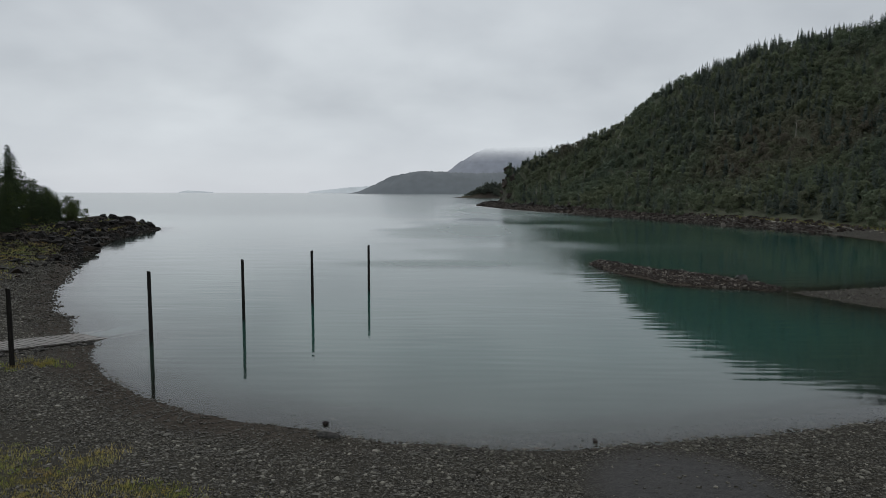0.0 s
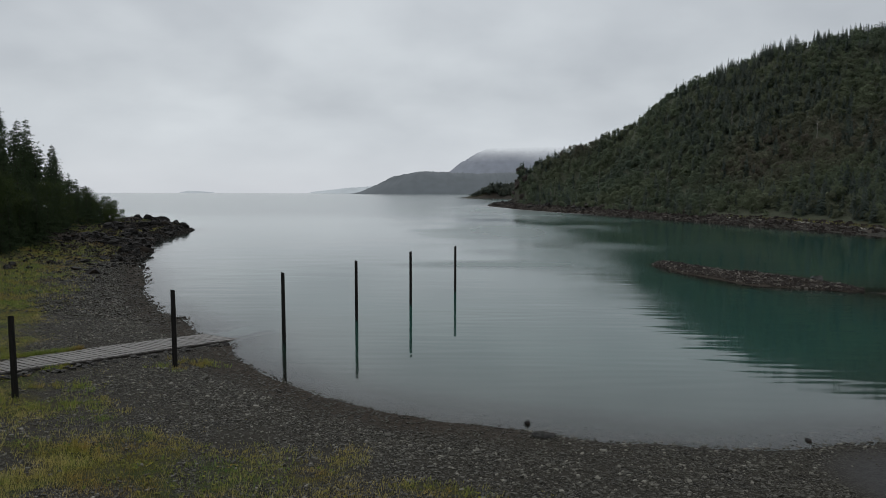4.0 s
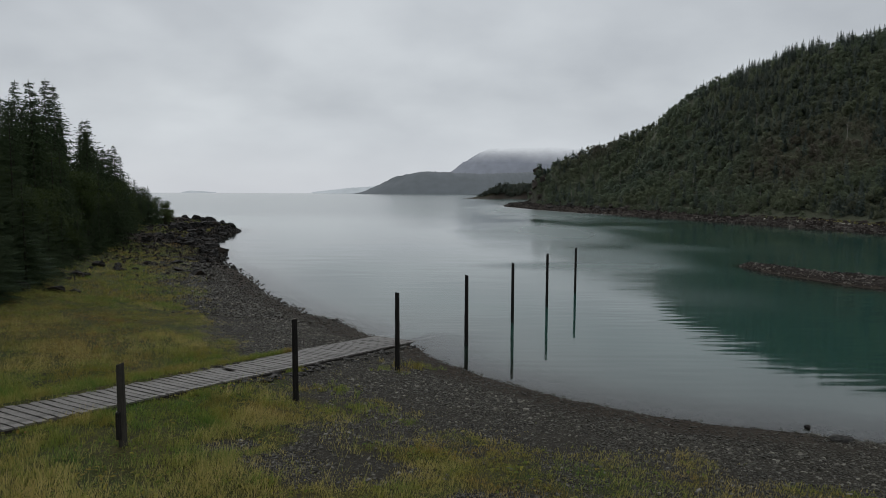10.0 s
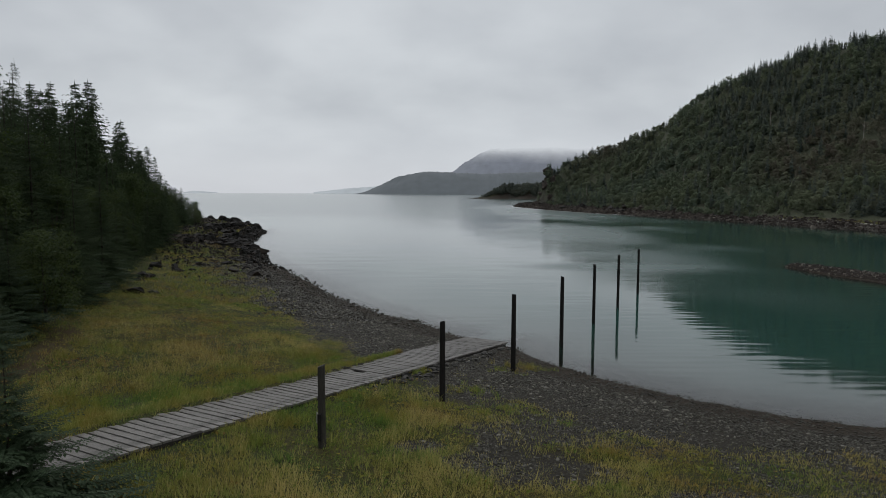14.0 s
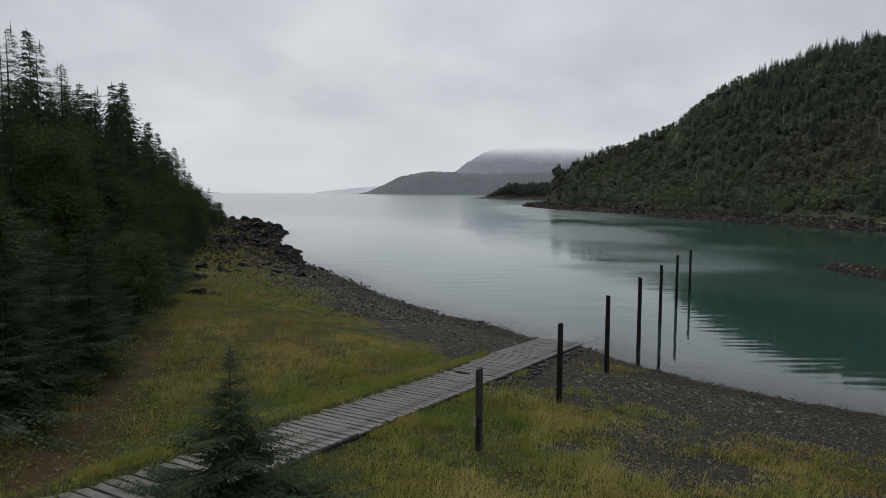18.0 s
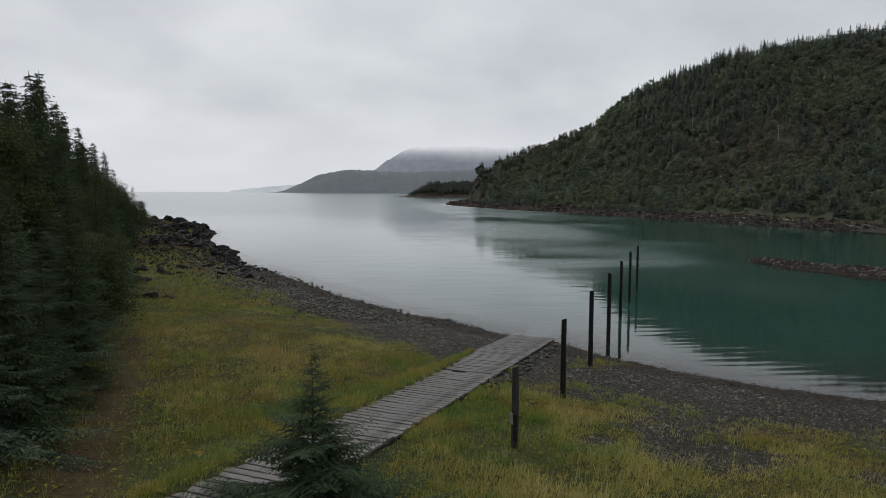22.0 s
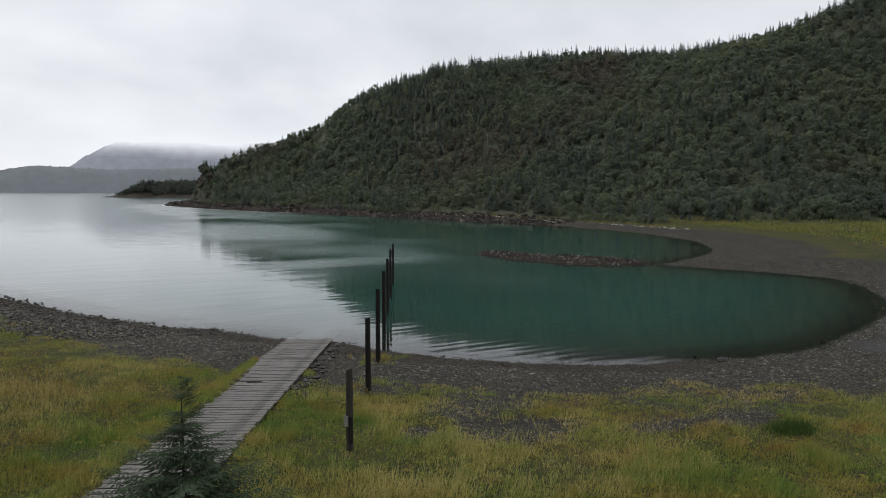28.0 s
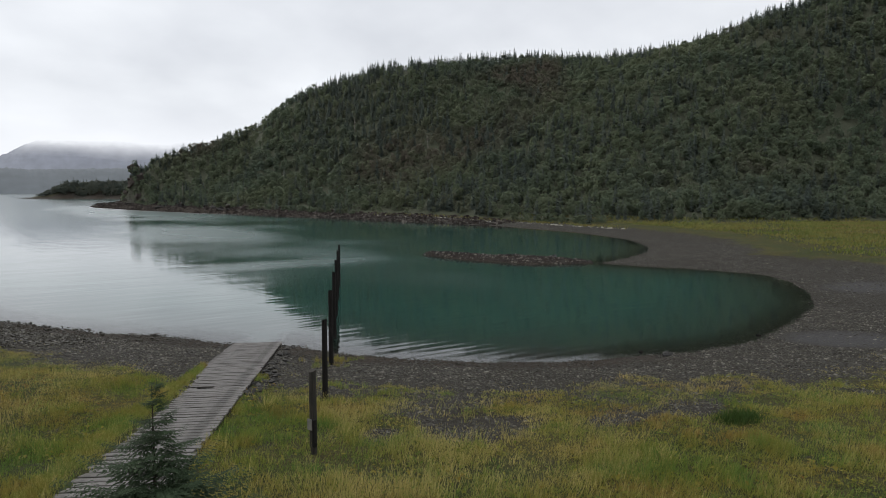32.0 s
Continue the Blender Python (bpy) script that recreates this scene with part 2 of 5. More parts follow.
def ground_material():
    """Gravel near the water, soil and turf where the 'veg' attribute rises, forest floor under 'wood'; wet and darker in the tidal strip."""
    m = bpy.data.materials.new("shore_ground")
    m.use_nodes = True
    nodes, links = m.node_tree.nodes, m.node_tree.links
    bsdf = nodes["Principled BSDF"]
    tc = nodes.new("ShaderNodeTexCoord")

    def tex(kind, scale, **kw):
        n = nodes.new(kind)
        n.inputs["Scale"].default_value = scale
        for k, v in kw.items():
            n.inputs[k].default_value = v
        links.new(tc.outputs["Object"], n.inputs["Vector"])
        return n

    def mix(fac, a, b):
        n = nodes.new("ShaderNodeMix")
        n.data_type = "RGBA"
        links.new(fac, n.inputs["Factor"]) if not isinstance(fac, float) else setattr(n.inputs["Factor"], "default_value", fac)
        for sock, v in (("A", a), ("B", b)):
            if isinstance(v, tuple):
                n.inputs[sock].default_value = (*v, 1)
            else:
                links.new(v, n.inputs[sock])
        return n.outputs["Result"]

    def span(v, lo, hi):
        n = nodes.new("ShaderNodeMapRange")
        n.inputs["From Min"].default_value, n.inputs["From Max"].default_value = lo, hi
        links.new(v, n.inputs["Value"])
        return n.outputs[0]

    def attr(name):
        n = nodes.new("ShaderNodeAttribute")
        n.attribute_name = name
        return n.outputs["Fac"]

    cell = tex("ShaderNodeTexVoronoi", 13.0, Randomness=1.0)
    cell2 = tex("ShaderNodeTexVoronoi", 27.0, Randomness=1.0)
    sep = nodes.new("ShaderNodeSeparateColor")
    links.new(cell.outputs["Color"], sep.inputs[0])
    sep2 = nodes.new("ShaderNodeSeparateColor")
    links.new(cell2.outputs["Color"], sep2.inputs[0])
    wide = tex("ShaderNodeTexNoise", 0.35, Detail=5.0)
    fine = tex("ShaderNodeTexNoise", 4.5, Detail=8.0, Roughness=0.7)
    clump = tex("ShaderNodeTexNoise", 1.3, Detail=6.0, Roughness=0.65)
    stones = mix(span(sep.outputs[0], 0.0, 1.0), (0.004, 0.0037, 0.003), (0.043, 0.0385, 0.029))
    stones = mix(span(sep2.outputs[1], 0.75, 1.0), stones, (0.15, 0.143, 0.130))
    stones = mix(span(wide.outputs[0], 0.45, 0.75), stones, (0.030, 0.027, 0.021))
    soil = mix(span(fine.outputs[0], 0.35, 0.65), (0.030, 0.026, 0.016), (0.085, 0.062, 0.028))
    blade = tex("ShaderNodeTexNoise", 14.0, Detail=6.0, Roughness=0.75)
    turf = mix(span(wide.outputs[0], 0.40, 0.60), (0.048, 0.066, 0.014), (0.098, 0.084, 0.022))
    turf = mix(span(blade.outputs[0], 0.40, 0.62), (0.022, 0.024, 0.010), turf)
    green = mix(span(fine.outputs[0], 0.36, 0.50), soil, turf)
    patchy = nodes.new("ShaderNodeMath")
    patchy.operation = "MULTIPLY_ADD"
    links.new(clump.outputs[0], patchy.inputs[0])
    patchy.inputs[1].default_value = 1.6
    links.new(attr("veg"), patchy.inputs[2])
    surf = mix(span(patchy.outputs[0], 1.38, 1.70), stones, green)
    surf = mix(attr("trail"), surf, mix(span(fine.outputs[0], 0.35, 0.65), (0.036, 0.024, 0.013), (0.080, 0.052, 0.025)))
    # floor colour lifted as painted fill light in the gaps between hill crowns
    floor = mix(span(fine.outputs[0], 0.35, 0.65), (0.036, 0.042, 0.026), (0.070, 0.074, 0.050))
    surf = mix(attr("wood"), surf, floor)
    surf = mix(attr("sand"), surf, mix(span(fine.outputs[0], 0.3, 0.7), (0.038, 0.037, 0.037), (0.062, 0.060, 0.058)))
    weed = mix(span(fine.outputs[0], 0.42, 0.58), (0.020, 0.015, 0.011), (0.050, 0.040, 0.030))
    surf = mix(attr("tide"), surf, weed)
    links.new(surf, bsdf.inputs["Base Color"])
    bsdf.inputs["Roughness"].default_value = 0.9
    bsdf.inputs["Specular IOR Level"].default_value = 0.1
    add = nodes.new("ShaderNodeMath")
    add.operation = "ADD"
    links.new(cell.outputs["Distance"], add.inputs[0])
    links.new(fine.outputs[0], add.inputs[1])
    bm = nodes.new("ShaderNodeBump")
    bm.inputs["Distance"].default_value, bm.inputs["Strength"].default_value = 0.05, 0.9
    links.new(add.outputs[0], bm.inputs["Height"])
    links.new(bm.outputs[0], bsdf.inputs["Normal"])
    return m


def water_material():
    """Turbid green sea water: mirror-like, with patches of wind ripples; thin where the 'clear' attribute says that the bottom is close."""
    m = bpy.data.materials.new("sea_water")
    m.use_nodes = True
    nodes, links = m.node_tree.nodes, m.node_tree.links
    bsdf = nodes["Principled BSDF"]
    tc = nodes.new("ShaderNodeTexCoord")

    def noise_tex(scale, stretch, detail=3.0):
        mp = nodes.new("ShaderNodeMapping")
        mp.inputs["Scale"].default_value = stretch
        links.new(tc.outputs["Object"], mp.inputs["Vector"])
        n = nodes.new("ShaderNodeTexNoise")
        n.inputs["Scale"].default_value, n.inputs["Detail"].default_value = scale, detail
        links.new(mp.outputs[0], n.inputs["Vector"])
        return n.outputs[0]

    def math_node(op, a, b):
        n = nodes.new("ShaderNodeMath")
        n.operation = op
        for i, v in enumerate((a, b)):
            if isinstance(v, (int, float)):
                n.inputs[i].default_value = v
            else:
                links.new(v, n.inputs[i])
        return n.outputs[0]

    patch = nodes.new("ShaderNodeMapRange")
    patch.inputs["From Min"].default_value, patch.inputs["From Max"].default_value = 0.42, 0.60
    patch.inputs["To Min"].default_value, patch.inputs["To Max"].default_value = 0.36, 0.52
    links.new(noise_tex(0.03, (0.6, 1.4, 1), 3.0), patch.inputs["Value"])
    waves = noise_tex(0.9, (0.30, 1.7, 1), 0.4)
    wind = nodes.new("ShaderNodeAttribute")
    wind.attribute_name = "wind"
    gust = math_node("MULTIPLY", wind.outputs["Fac"], math_node("MULTIPLY", noise_tex(1.6, (0.5, 1.3, 1), 1.0), 0.6))
    waves = math_node("ADD", math_node("MULTIPLY", waves, patch.outputs[0]), gust)
    swell = math_node("MULTIPLY", noise_tex(0.25, (0.4, 1.6, 1), 0.0), 0.6)
    calm = nodes.new("ShaderNodeAttribute")
    calm.attribute_name = "calm"
    bm = nodes.new("ShaderNodeBump")
    bm.inputs["Distance"].default_value, bm.inputs["Strength"].default_value = 0.022, 1.0
    links.new(math_node("MULTIPLY", math_node("ADD", waves, swell), calm.outputs["Fac"]), bm.inputs["Height"])
    links.new(bm.outputs[0], bsdf.inputs["Normal"])
    cr = nodes.new("ShaderNodeValToRGB")
    cr.color_ramp.elements[0].position, cr.color_ramp.elements[0].color = 0.35, (0.0158, 0.053, 0.0425, 1)
    cr.color_ramp.elements[1].position, cr.color_ramp.elements[1].color = 0.65, (0.0195, 0.062, 0.051, 1)
    links.new(noise_tex(0.02, (1, 1, 1)), cr.inputs[0])
    # silt and stones of the bottom tint the shoal along the beach
    shoal = nodes.new("ShaderNodeAttribute")
    shoal.attribute_name = "shoal"
    murky = nodes.new("ShaderNodeMix")
    murky.data_type = "RGBA"
    links.new(shoal.outputs["Fac"], murky.inputs["Factor"])
    links.new(cr.outputs[0], murky.inputs["A"])
    murky.inputs["B"].default_value = (0.019, 0.025, 0.019, 1)
    links.new(murky.outputs["Result"], bsdf.inputs["Base Color"])
    bsdf.inputs["IOR"].default_value = 1.58
    # fine ripples, too small to see singly, spread the mirror image
    rough = math_node("ADD", math_node("MULTIPLY", patch.outputs[0], 0.04), math_node("MULTIPLY", wind.outputs["Fac"], 0.28))
    rough = math_node("ADD", rough, 0.04)
    links.new(rough, bsdf.inputs["Roughness"])
    at = nodes.new("ShaderNodeAttribute")
    at.attribute_name = "clear"
    gloss = nodes.new("ShaderNodeBsdfGlossy")
    links.new(rough, gloss.inputs["Roughness"])
    links.new(bm.outputs[0], gloss.inputs["Normal"])
    fr = nodes.new("ShaderNodeFresnel")
    fr.inputs["IOR"].default_value = 1.58
    links.new(bm.outputs[0], fr.inputs["Normal"])
    see = nodes.new("ShaderNodeBsdfTransparent")
    see.inputs["Color"].default_value = (0.80, 0.88, 0.86, 1)
    film = nodes.new("ShaderNodeMixShader")
    links.new(fr.outputs[0], film.inputs[0])
    links.new(see.outputs[0], film.inputs[1])
    links.new(gloss.outputs[0], film.inputs[2])
    whole = nodes.new("ShaderNodeMixShader")
    links.new(at.outputs["Fac"], whole.inputs[0])
    links.new(bsdf.outputs[0], whole.inputs[1])
    links.new(film.outputs[0], whole.inputs[2])
    links.new(whole.outputs[0], nodes["Material Output"].inputs[0])
    return m


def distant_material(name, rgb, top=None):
    """Hazy distance, kilometres off: the haze's scattered daylight is painted in as emission. top: the heights between
    which it fades out, as if into cloud.
    """
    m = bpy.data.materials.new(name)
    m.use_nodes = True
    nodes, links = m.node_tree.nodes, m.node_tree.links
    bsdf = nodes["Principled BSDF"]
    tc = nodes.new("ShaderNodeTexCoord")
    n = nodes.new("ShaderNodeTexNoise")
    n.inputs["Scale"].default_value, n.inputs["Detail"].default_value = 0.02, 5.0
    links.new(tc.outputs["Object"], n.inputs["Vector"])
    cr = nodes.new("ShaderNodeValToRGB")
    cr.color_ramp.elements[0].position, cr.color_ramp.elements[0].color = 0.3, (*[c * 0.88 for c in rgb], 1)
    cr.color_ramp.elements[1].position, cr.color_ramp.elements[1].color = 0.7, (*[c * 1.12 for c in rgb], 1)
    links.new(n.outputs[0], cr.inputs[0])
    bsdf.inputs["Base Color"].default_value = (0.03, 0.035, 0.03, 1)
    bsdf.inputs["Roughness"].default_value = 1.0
    # emission is the painted haze; the land itself gives off no light
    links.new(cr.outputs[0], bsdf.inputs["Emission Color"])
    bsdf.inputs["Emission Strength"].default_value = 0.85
    # uneven fade to transparent with height stands in for low cloud
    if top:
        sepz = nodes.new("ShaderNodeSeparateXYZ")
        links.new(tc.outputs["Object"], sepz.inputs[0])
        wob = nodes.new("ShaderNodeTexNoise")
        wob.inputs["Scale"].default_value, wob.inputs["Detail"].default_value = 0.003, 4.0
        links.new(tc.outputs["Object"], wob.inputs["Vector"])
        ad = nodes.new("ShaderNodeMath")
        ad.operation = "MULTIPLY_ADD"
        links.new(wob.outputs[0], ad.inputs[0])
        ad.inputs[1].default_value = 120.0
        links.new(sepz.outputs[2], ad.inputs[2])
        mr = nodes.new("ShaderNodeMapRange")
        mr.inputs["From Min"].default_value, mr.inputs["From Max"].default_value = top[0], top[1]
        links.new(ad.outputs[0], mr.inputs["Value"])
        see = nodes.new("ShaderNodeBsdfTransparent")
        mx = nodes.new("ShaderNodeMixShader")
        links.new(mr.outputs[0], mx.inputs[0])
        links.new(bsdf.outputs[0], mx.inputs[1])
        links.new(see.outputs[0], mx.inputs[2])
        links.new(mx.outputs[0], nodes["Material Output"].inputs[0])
    return m


M_GROUND, M_WATER = ground_material(), water_material()

# ---------------------------------------------------------------- helpers
rng = np.random.default_rng(7)


def mesh_of(name, verts, faces, mat, smooth=False, **attributes):
    """A mesh from arrays: verts (n, 3), faces (m, k) of one size k."""
    verts, faces = np.asarray(verts, np.float32), np.asarray(faces, np.int32)
    me = bpy.data.meshes.new(name)
    me.vertices.add(len(verts))
    me.vertices.foreach_set("co", verts.ravel())
    me.loops.add(faces.size)
    me.loops.foreach_set("vertex_index", faces.ravel())
    me.polygons.add(len(faces))
    me.polygons.foreach_set("loop_start", np.arange(0, faces.size, faces.shape[1], dtype=np.int32))
    me.polygons.foreach_set("use_smooth", np.full(len(faces), smooth))
    for key, values in attributes.items():
        me.attributes.new(key, "FLOAT", "POINT").data.foreach_set("value", np.asarray(values, np.float32))
    me.update(calc_edges=True)
    me.materials.append(mat)
    return me


def part(name, bm, mat, parent=None, label=""):
    """Links a bmesh (or a ready mesh) as one object under its thing."""
    if isinstance(bm, bmesh.types.BMesh):
        me = bpy.data.meshes.new(name)
        bm.to_mesh(me)
        bm.free()
        me.materials.append(mat)
    else:
        me = bm
    ob = new(name, me)
    if parent is not None:
        ob.parent = parent
    if label:
        tagged(ob, label)
    return ob


def box(bm, lo, hi, bevel=0.0):
    m = Matrix.LocRotScale((Vector(lo) + Vector(hi)) / 2, None, Vector(hi) - Vector(lo))
    made = bmesh.ops.create_cube(bm, size=1.0, matrix=m)["verts"]
    if bevel:
        edges = list({e for v in made for e in v.link_edges})
        bmesh.ops.bevel(bm, geom=edges, offset=bevel, segments=1, affect="EDGES")


def segments_of(line):
    line = np.asarray(line, float)
    return line[:-1, :2], line[1:, :2]


def distance_to(points, line, values=None):
    """Distance of many points to a polyline, and, with values, the value carried along the line at the nearest place."""
    a, b = segments_of(line)
    best, val = np.full(len(points), 1e9), np.zeros(len(points))
    for i in range(len(a)):
        d = b[i] - a[i]
        f = np.clip(((points - a[i]) @ d) / (d @ d), 0, 1)
        gap = np.hypot(*(points - a[i] - f[:, None] * d).T)
        near = gap < best
        best[near] = gap[near]
        if values is not None:
            val[near] = (values[i] + f * (values[i + 1] - values[i]))[near]
    return (best, val) if values is not None else best


def inside(points, poly):
    poly = np.asarray(poly, float)[:, :2]
    x, y = points.T
    odd = np.zeros(len(points), bool)
    for (x0, y0), (x1, y1) in zip(poly, np.roll(poly, -1, 0)):
        if y0 == y1:
            continue
        cross = ((y0 > y) != (y1 > y)) & (x < (x1 - x0) * (y - y0) / (y1 - y0) + x0)
        odd ^= cross
    return odd


def curve_through(line, step=0.25):
    """A smooth curve through the corners of a line."""
    p = np.asarray(line, float)
    p = np.vstack([2 * p[0] - p[1], p, 2 * p[-1] - p[-2]])
    out = []
    for i in range(1, len(p) - 2):
        for t in np.arange(0, 1, step):
            out.append(0.5 * (2 * p[i] + (p[i + 1] - p[i - 1]) * t + (2 * p[i - 1] - 5 * p[i] + 4 * p[i + 1] - p[i + 2]) * t**2 + (3 * p[i] - p[i - 1] - 3 * p[i + 1] + p[i + 2]) * t**3))
    return np.array(out + [p[-2]])


def value_noise(points, scale, seed=0, octaves=3):
    """Smooth noise, about -1 to 1, at many points of the plan."""
    total, amp, norm = np.zeros(len(points)), 1.0, 0.0
    for o in range(octaves):
        r = np.random.default_rng(seed * 17 + o)
        table = r.random((256, 256)) * 2 - 1
        q = points * scale * 2**o + 1000.0 + 31.7 * o
        i = np.floor(q).astype(int)
        f = q - i
        f = f * f * (3 - 2 * f)
        i0, j0, i1, j1 = i[:, 0] % 256, i[:, 1] % 256, (i[:, 0] + 1) % 256, (i[:, 1] + 1) % 256
        total += amp * ((table[i0, j0] * (1 - f[:, 0]) + table[i1, j0] * f[:, 0]) * (1 - f[:, 1]) + (table[i0, j1] * (1 - f[:, 0]) + table[i1, j1] * f[:, 0]) * f[:, 1])
        norm += amp
        amp *= 0.5
    return total / norm


def smooth(v, lo, hi):
    t = np.clip((v - lo) / (hi - lo), 0, 1)
    return t * t * (3 - 2 * t)


# ---------------------------------------------------------------- the plan
WEST_SHORE = [(-300, 170), (-140, 160), (-95, 153), (-80, 150), (-73, 146), (-70, 138), (-67.5, 129), (-65.5, 118), (-63, 108), (-58.5, 96), (-54, 87),
              (-52.0, 80.0), (-44.1, 66.1), (-36.9, 51.6), (-32.7, 45.2), (-29.7, 41.7), (-27, 38)]
COVE_SHORE = [(-24.2, 36.3), (-23.6, 34.3), (-22.6, 31.9), (-21, 30), (-18.6, 27.6), (-16.2, 25.5), (-12.5, 23.5), (-9.4, 22.5), (-6, 21.4), (-2.4, 20.9),
              (1, 21.2), (5, 22), (10.6, 23.6), (17, 26.3), (24.1, 30.7), (28.9, 35.4), (29.8, 39.7), (28, 45.2), (25.6, 50.5), (24.0, 55.0)]
EAST_SHORE = [(30, 56.6), (40, 61), (48.8, 66.9), (58.5, 77.5), (63.4, 88), (67.7, 100), (69.8, 118), (70, 140), (65, 165), (60, 188), (53, 215), (46, 236),
              (38, 262), (30, 285), (20, 326), (14, 362), (9, 400), (10.7, 432), (24, 446), (70, 470), (150, 560), (170, 690), (110, 830), (40, 905), (-16.5, 932), (40, 965), (300, 1020)]
SHORE = np.vstack([[(-4800, 260), (-900, 190)], curve_through(WEST_SHORE), curve_through(COVE_SHORE), curve_through(EAST_SHORE), [(4800, 1500)]])
LAND = np.vstack([SHORE, [(4800, -4800), (-4800, -4800)]])
ISLET = [(12.4, 75.8), (15.0, 68.5), (19.0, 61.5), (22.6, 57.2)]
ISLET_HALF = [1.0, 2.7, 4.2, 1.7]
HILL_FOOT = [(24, 436), (21, 400), (28, 340), (44, 285), (62, 236), (73, 192), (80, 165), (86, 143), (93, 122), (99, 105), (107, 93), (124, 82), (160, 68), (240, 42), (420, 0)]
RIDGE = [(25, 390, 20), (37, 380, 23), (62, 374, 30), (95, 372, 43), (113, 349, 60), (140, 316, 69.5), (172, 281, 72), (205, 248, 71), (231, 218, 72), (242, 194, 77), (264, 158, 90.5), (285, 120, 105), (330, 60, 121)]
WOOD_EDGE = [(-24, -60), (-36, -14), (-39.5, 6), (-41.5, 15), (-43.8, 21.5), (-47.1, 31.8), (-51.5, 44), (-56, 58), (-61, 73), (-68, 95), (-76, 117), (-88, 134), (-130, 142), (-300, 150)]
POINT_RIDGE = [(30, 925), (120, 880), (260, 900)]
TRAIL = [(-39.0, 8.0), (-40.6, 12.5), (-42.3, 18.0), (-43.6, 24.0), (-46.0, 30.0)]
GUSTS = [(14, 300, 36, 200, 0.05), (0, 140, 24, 85, 0.0), (-7, 76, 18, 6, 0.0)]
RAMP_END, RAMP_WAY, RAMP_WIDTH, RAMP_SLOPE = Vector((-25.27, 37.03, 0.0)), Vector((-0.449, -0.8935, 0)), 2.74, 0.094
RAMP_SIDE = Vector((0.8935, -0.449, 0))


def terrain(points):
    """Height of the ground, and how far inland (negative: out in the water)."""
    wob = 0.35 * value_noise(points, 0.45, 3) + 0.9 * value_noise(points, 0.11, 4) * smooth(np.hypot(points[:, 0] + 10, points[:, 1] - 25), 45, 110)
    s = distance_to(points, SHORE)
    s = np.where(inside(points, LAND), s, -s)
    spread = smooth(np.hypot(points[:, 0], points[:, 1]), 300, 900)
    s = s + wob
    h = np.where(s > 0, 0.098 * np.minimum(s, 20) + 0.03 * np.clip(s - 20, 0, 30), np.maximum(0.085 * s, -7))
    # low gravel spit and meadow at the head of the cove
    low = smooth(points[:, 0], 14, 30) * (1 - smooth(points[:, 1], 140, 170))
    h = np.where(s > 0, h * (1 - 0.42 * low), h)
    # rock shelves along the western point
    shelf = smooth(points[:, 1], 78, 88) * (points[:, 0] < -40) * (points[:, 1] < 170)
    crag = value_noise(points, 0.16, 9, 4)
    h += shelf * smooth(s, -1.5, 3.5) * (1.1 + 1.5 * crag) * (1 - smooth(s, 30, 50))
    # dark rock at the foot of the far hill
    foot = smooth(points[:, 1], 200, 300) * (points[:, 0] > -5) * (points[:, 0] < 200)
    h += foot * smooth(s, -1, 5) * (1.2 + 1.6 * crag)
    # islet of rubble
    away, f = distance_to(points, ISLET, ISLET_HALF)
    bump = np.clip(1 - away / f, -1, 1)
    h = np.maximum(h, np.where(bump > -0.9, 0.5 * bump * (1 + 0.55 * value_noise(points, 0.45, 11)), -9))
    # wooded bank in the west
    wood = inside(points, WOOD_EDGE + [(-4800, 150), (-4800, -60)])
    bank = np.where(wood, distance_to(points, WOOD_EDGE), 0)
    h += np.minimum(0.26 * bank, 9) * (1 + 0.2 * value_noise(points, 0.05, 5))
    # the big hill in the east
    behind = inside(points, HILL_FOOT + [(1500, 0), (1500, 470), (60, 462)])
    a = distance_to(points, HILL_FOOT)
    r, height = distance_to(points, [p[:2] for p in RIDGE], [p[2] for p in RIDGE])
    f = np.where(behind, a / (a + r + 1e-6), 0)
    h += np.where(behind, height * (0.35 * f + 0.65 * smooth(f, 0, 1)) * (1 + 0.07 * value_noise(points, 0.02, 6)), 0)
    # the next point
    r2 = distance_to(points, POINT_RIDGE)
    h += np.where((s > 0) & (points[:, 1] > 480), 11 * smooth(s, 3, 26) * smooth(points[:, 0], 2, 34) * (1 - smooth(r2, 40, 130)), 0)
    h += 0.05 * value_noise(points, 0.5, 8) * smooth(s, 1, 5) + 0.12 * value_noise(points, 0.16, 13) * smooth(s, 8, 16) * (1 - low)
    # hummocks of the meadow
    h += 0.075 * value_noise(points, 0.75, 15, 2) * smooth(s, 8, 11.5) * (np.hypot(points[:, 0] + 30, points[:, 1] - 20) < 60)
    # the ground is banked up to the boat ramp, flush on its western side
    along = (points[:, 0] - RAMP_END.x) * RAMP_WAY.x + (points[:, 1] - RAMP_END.y) * RAMP_WAY.y
    beside = (points[:, 0] - RAMP_END.x) * RAMP_SIDE.x + (points[:, 1] - RAMP_END.y) * RAMP_SIDE.y
    bed = RAMP_SLOPE * along - np.where(beside < 0, 0.07 - 0.12 * smooth(along, 7, 13), 0.15)
    near = (1 - smooth(np.abs(beside), 1.1, 3.4)) * smooth(along, -1, 3) * (1 - smooth(along, 30, 42))
    h = h + (bed - h) * near - 0.2 * (beside > -0.85) * (beside < 1.2) * (along > -3) * (along < 40)
    return h, s, np.where(wood, bank, 0), np.where(behind, a, 0)


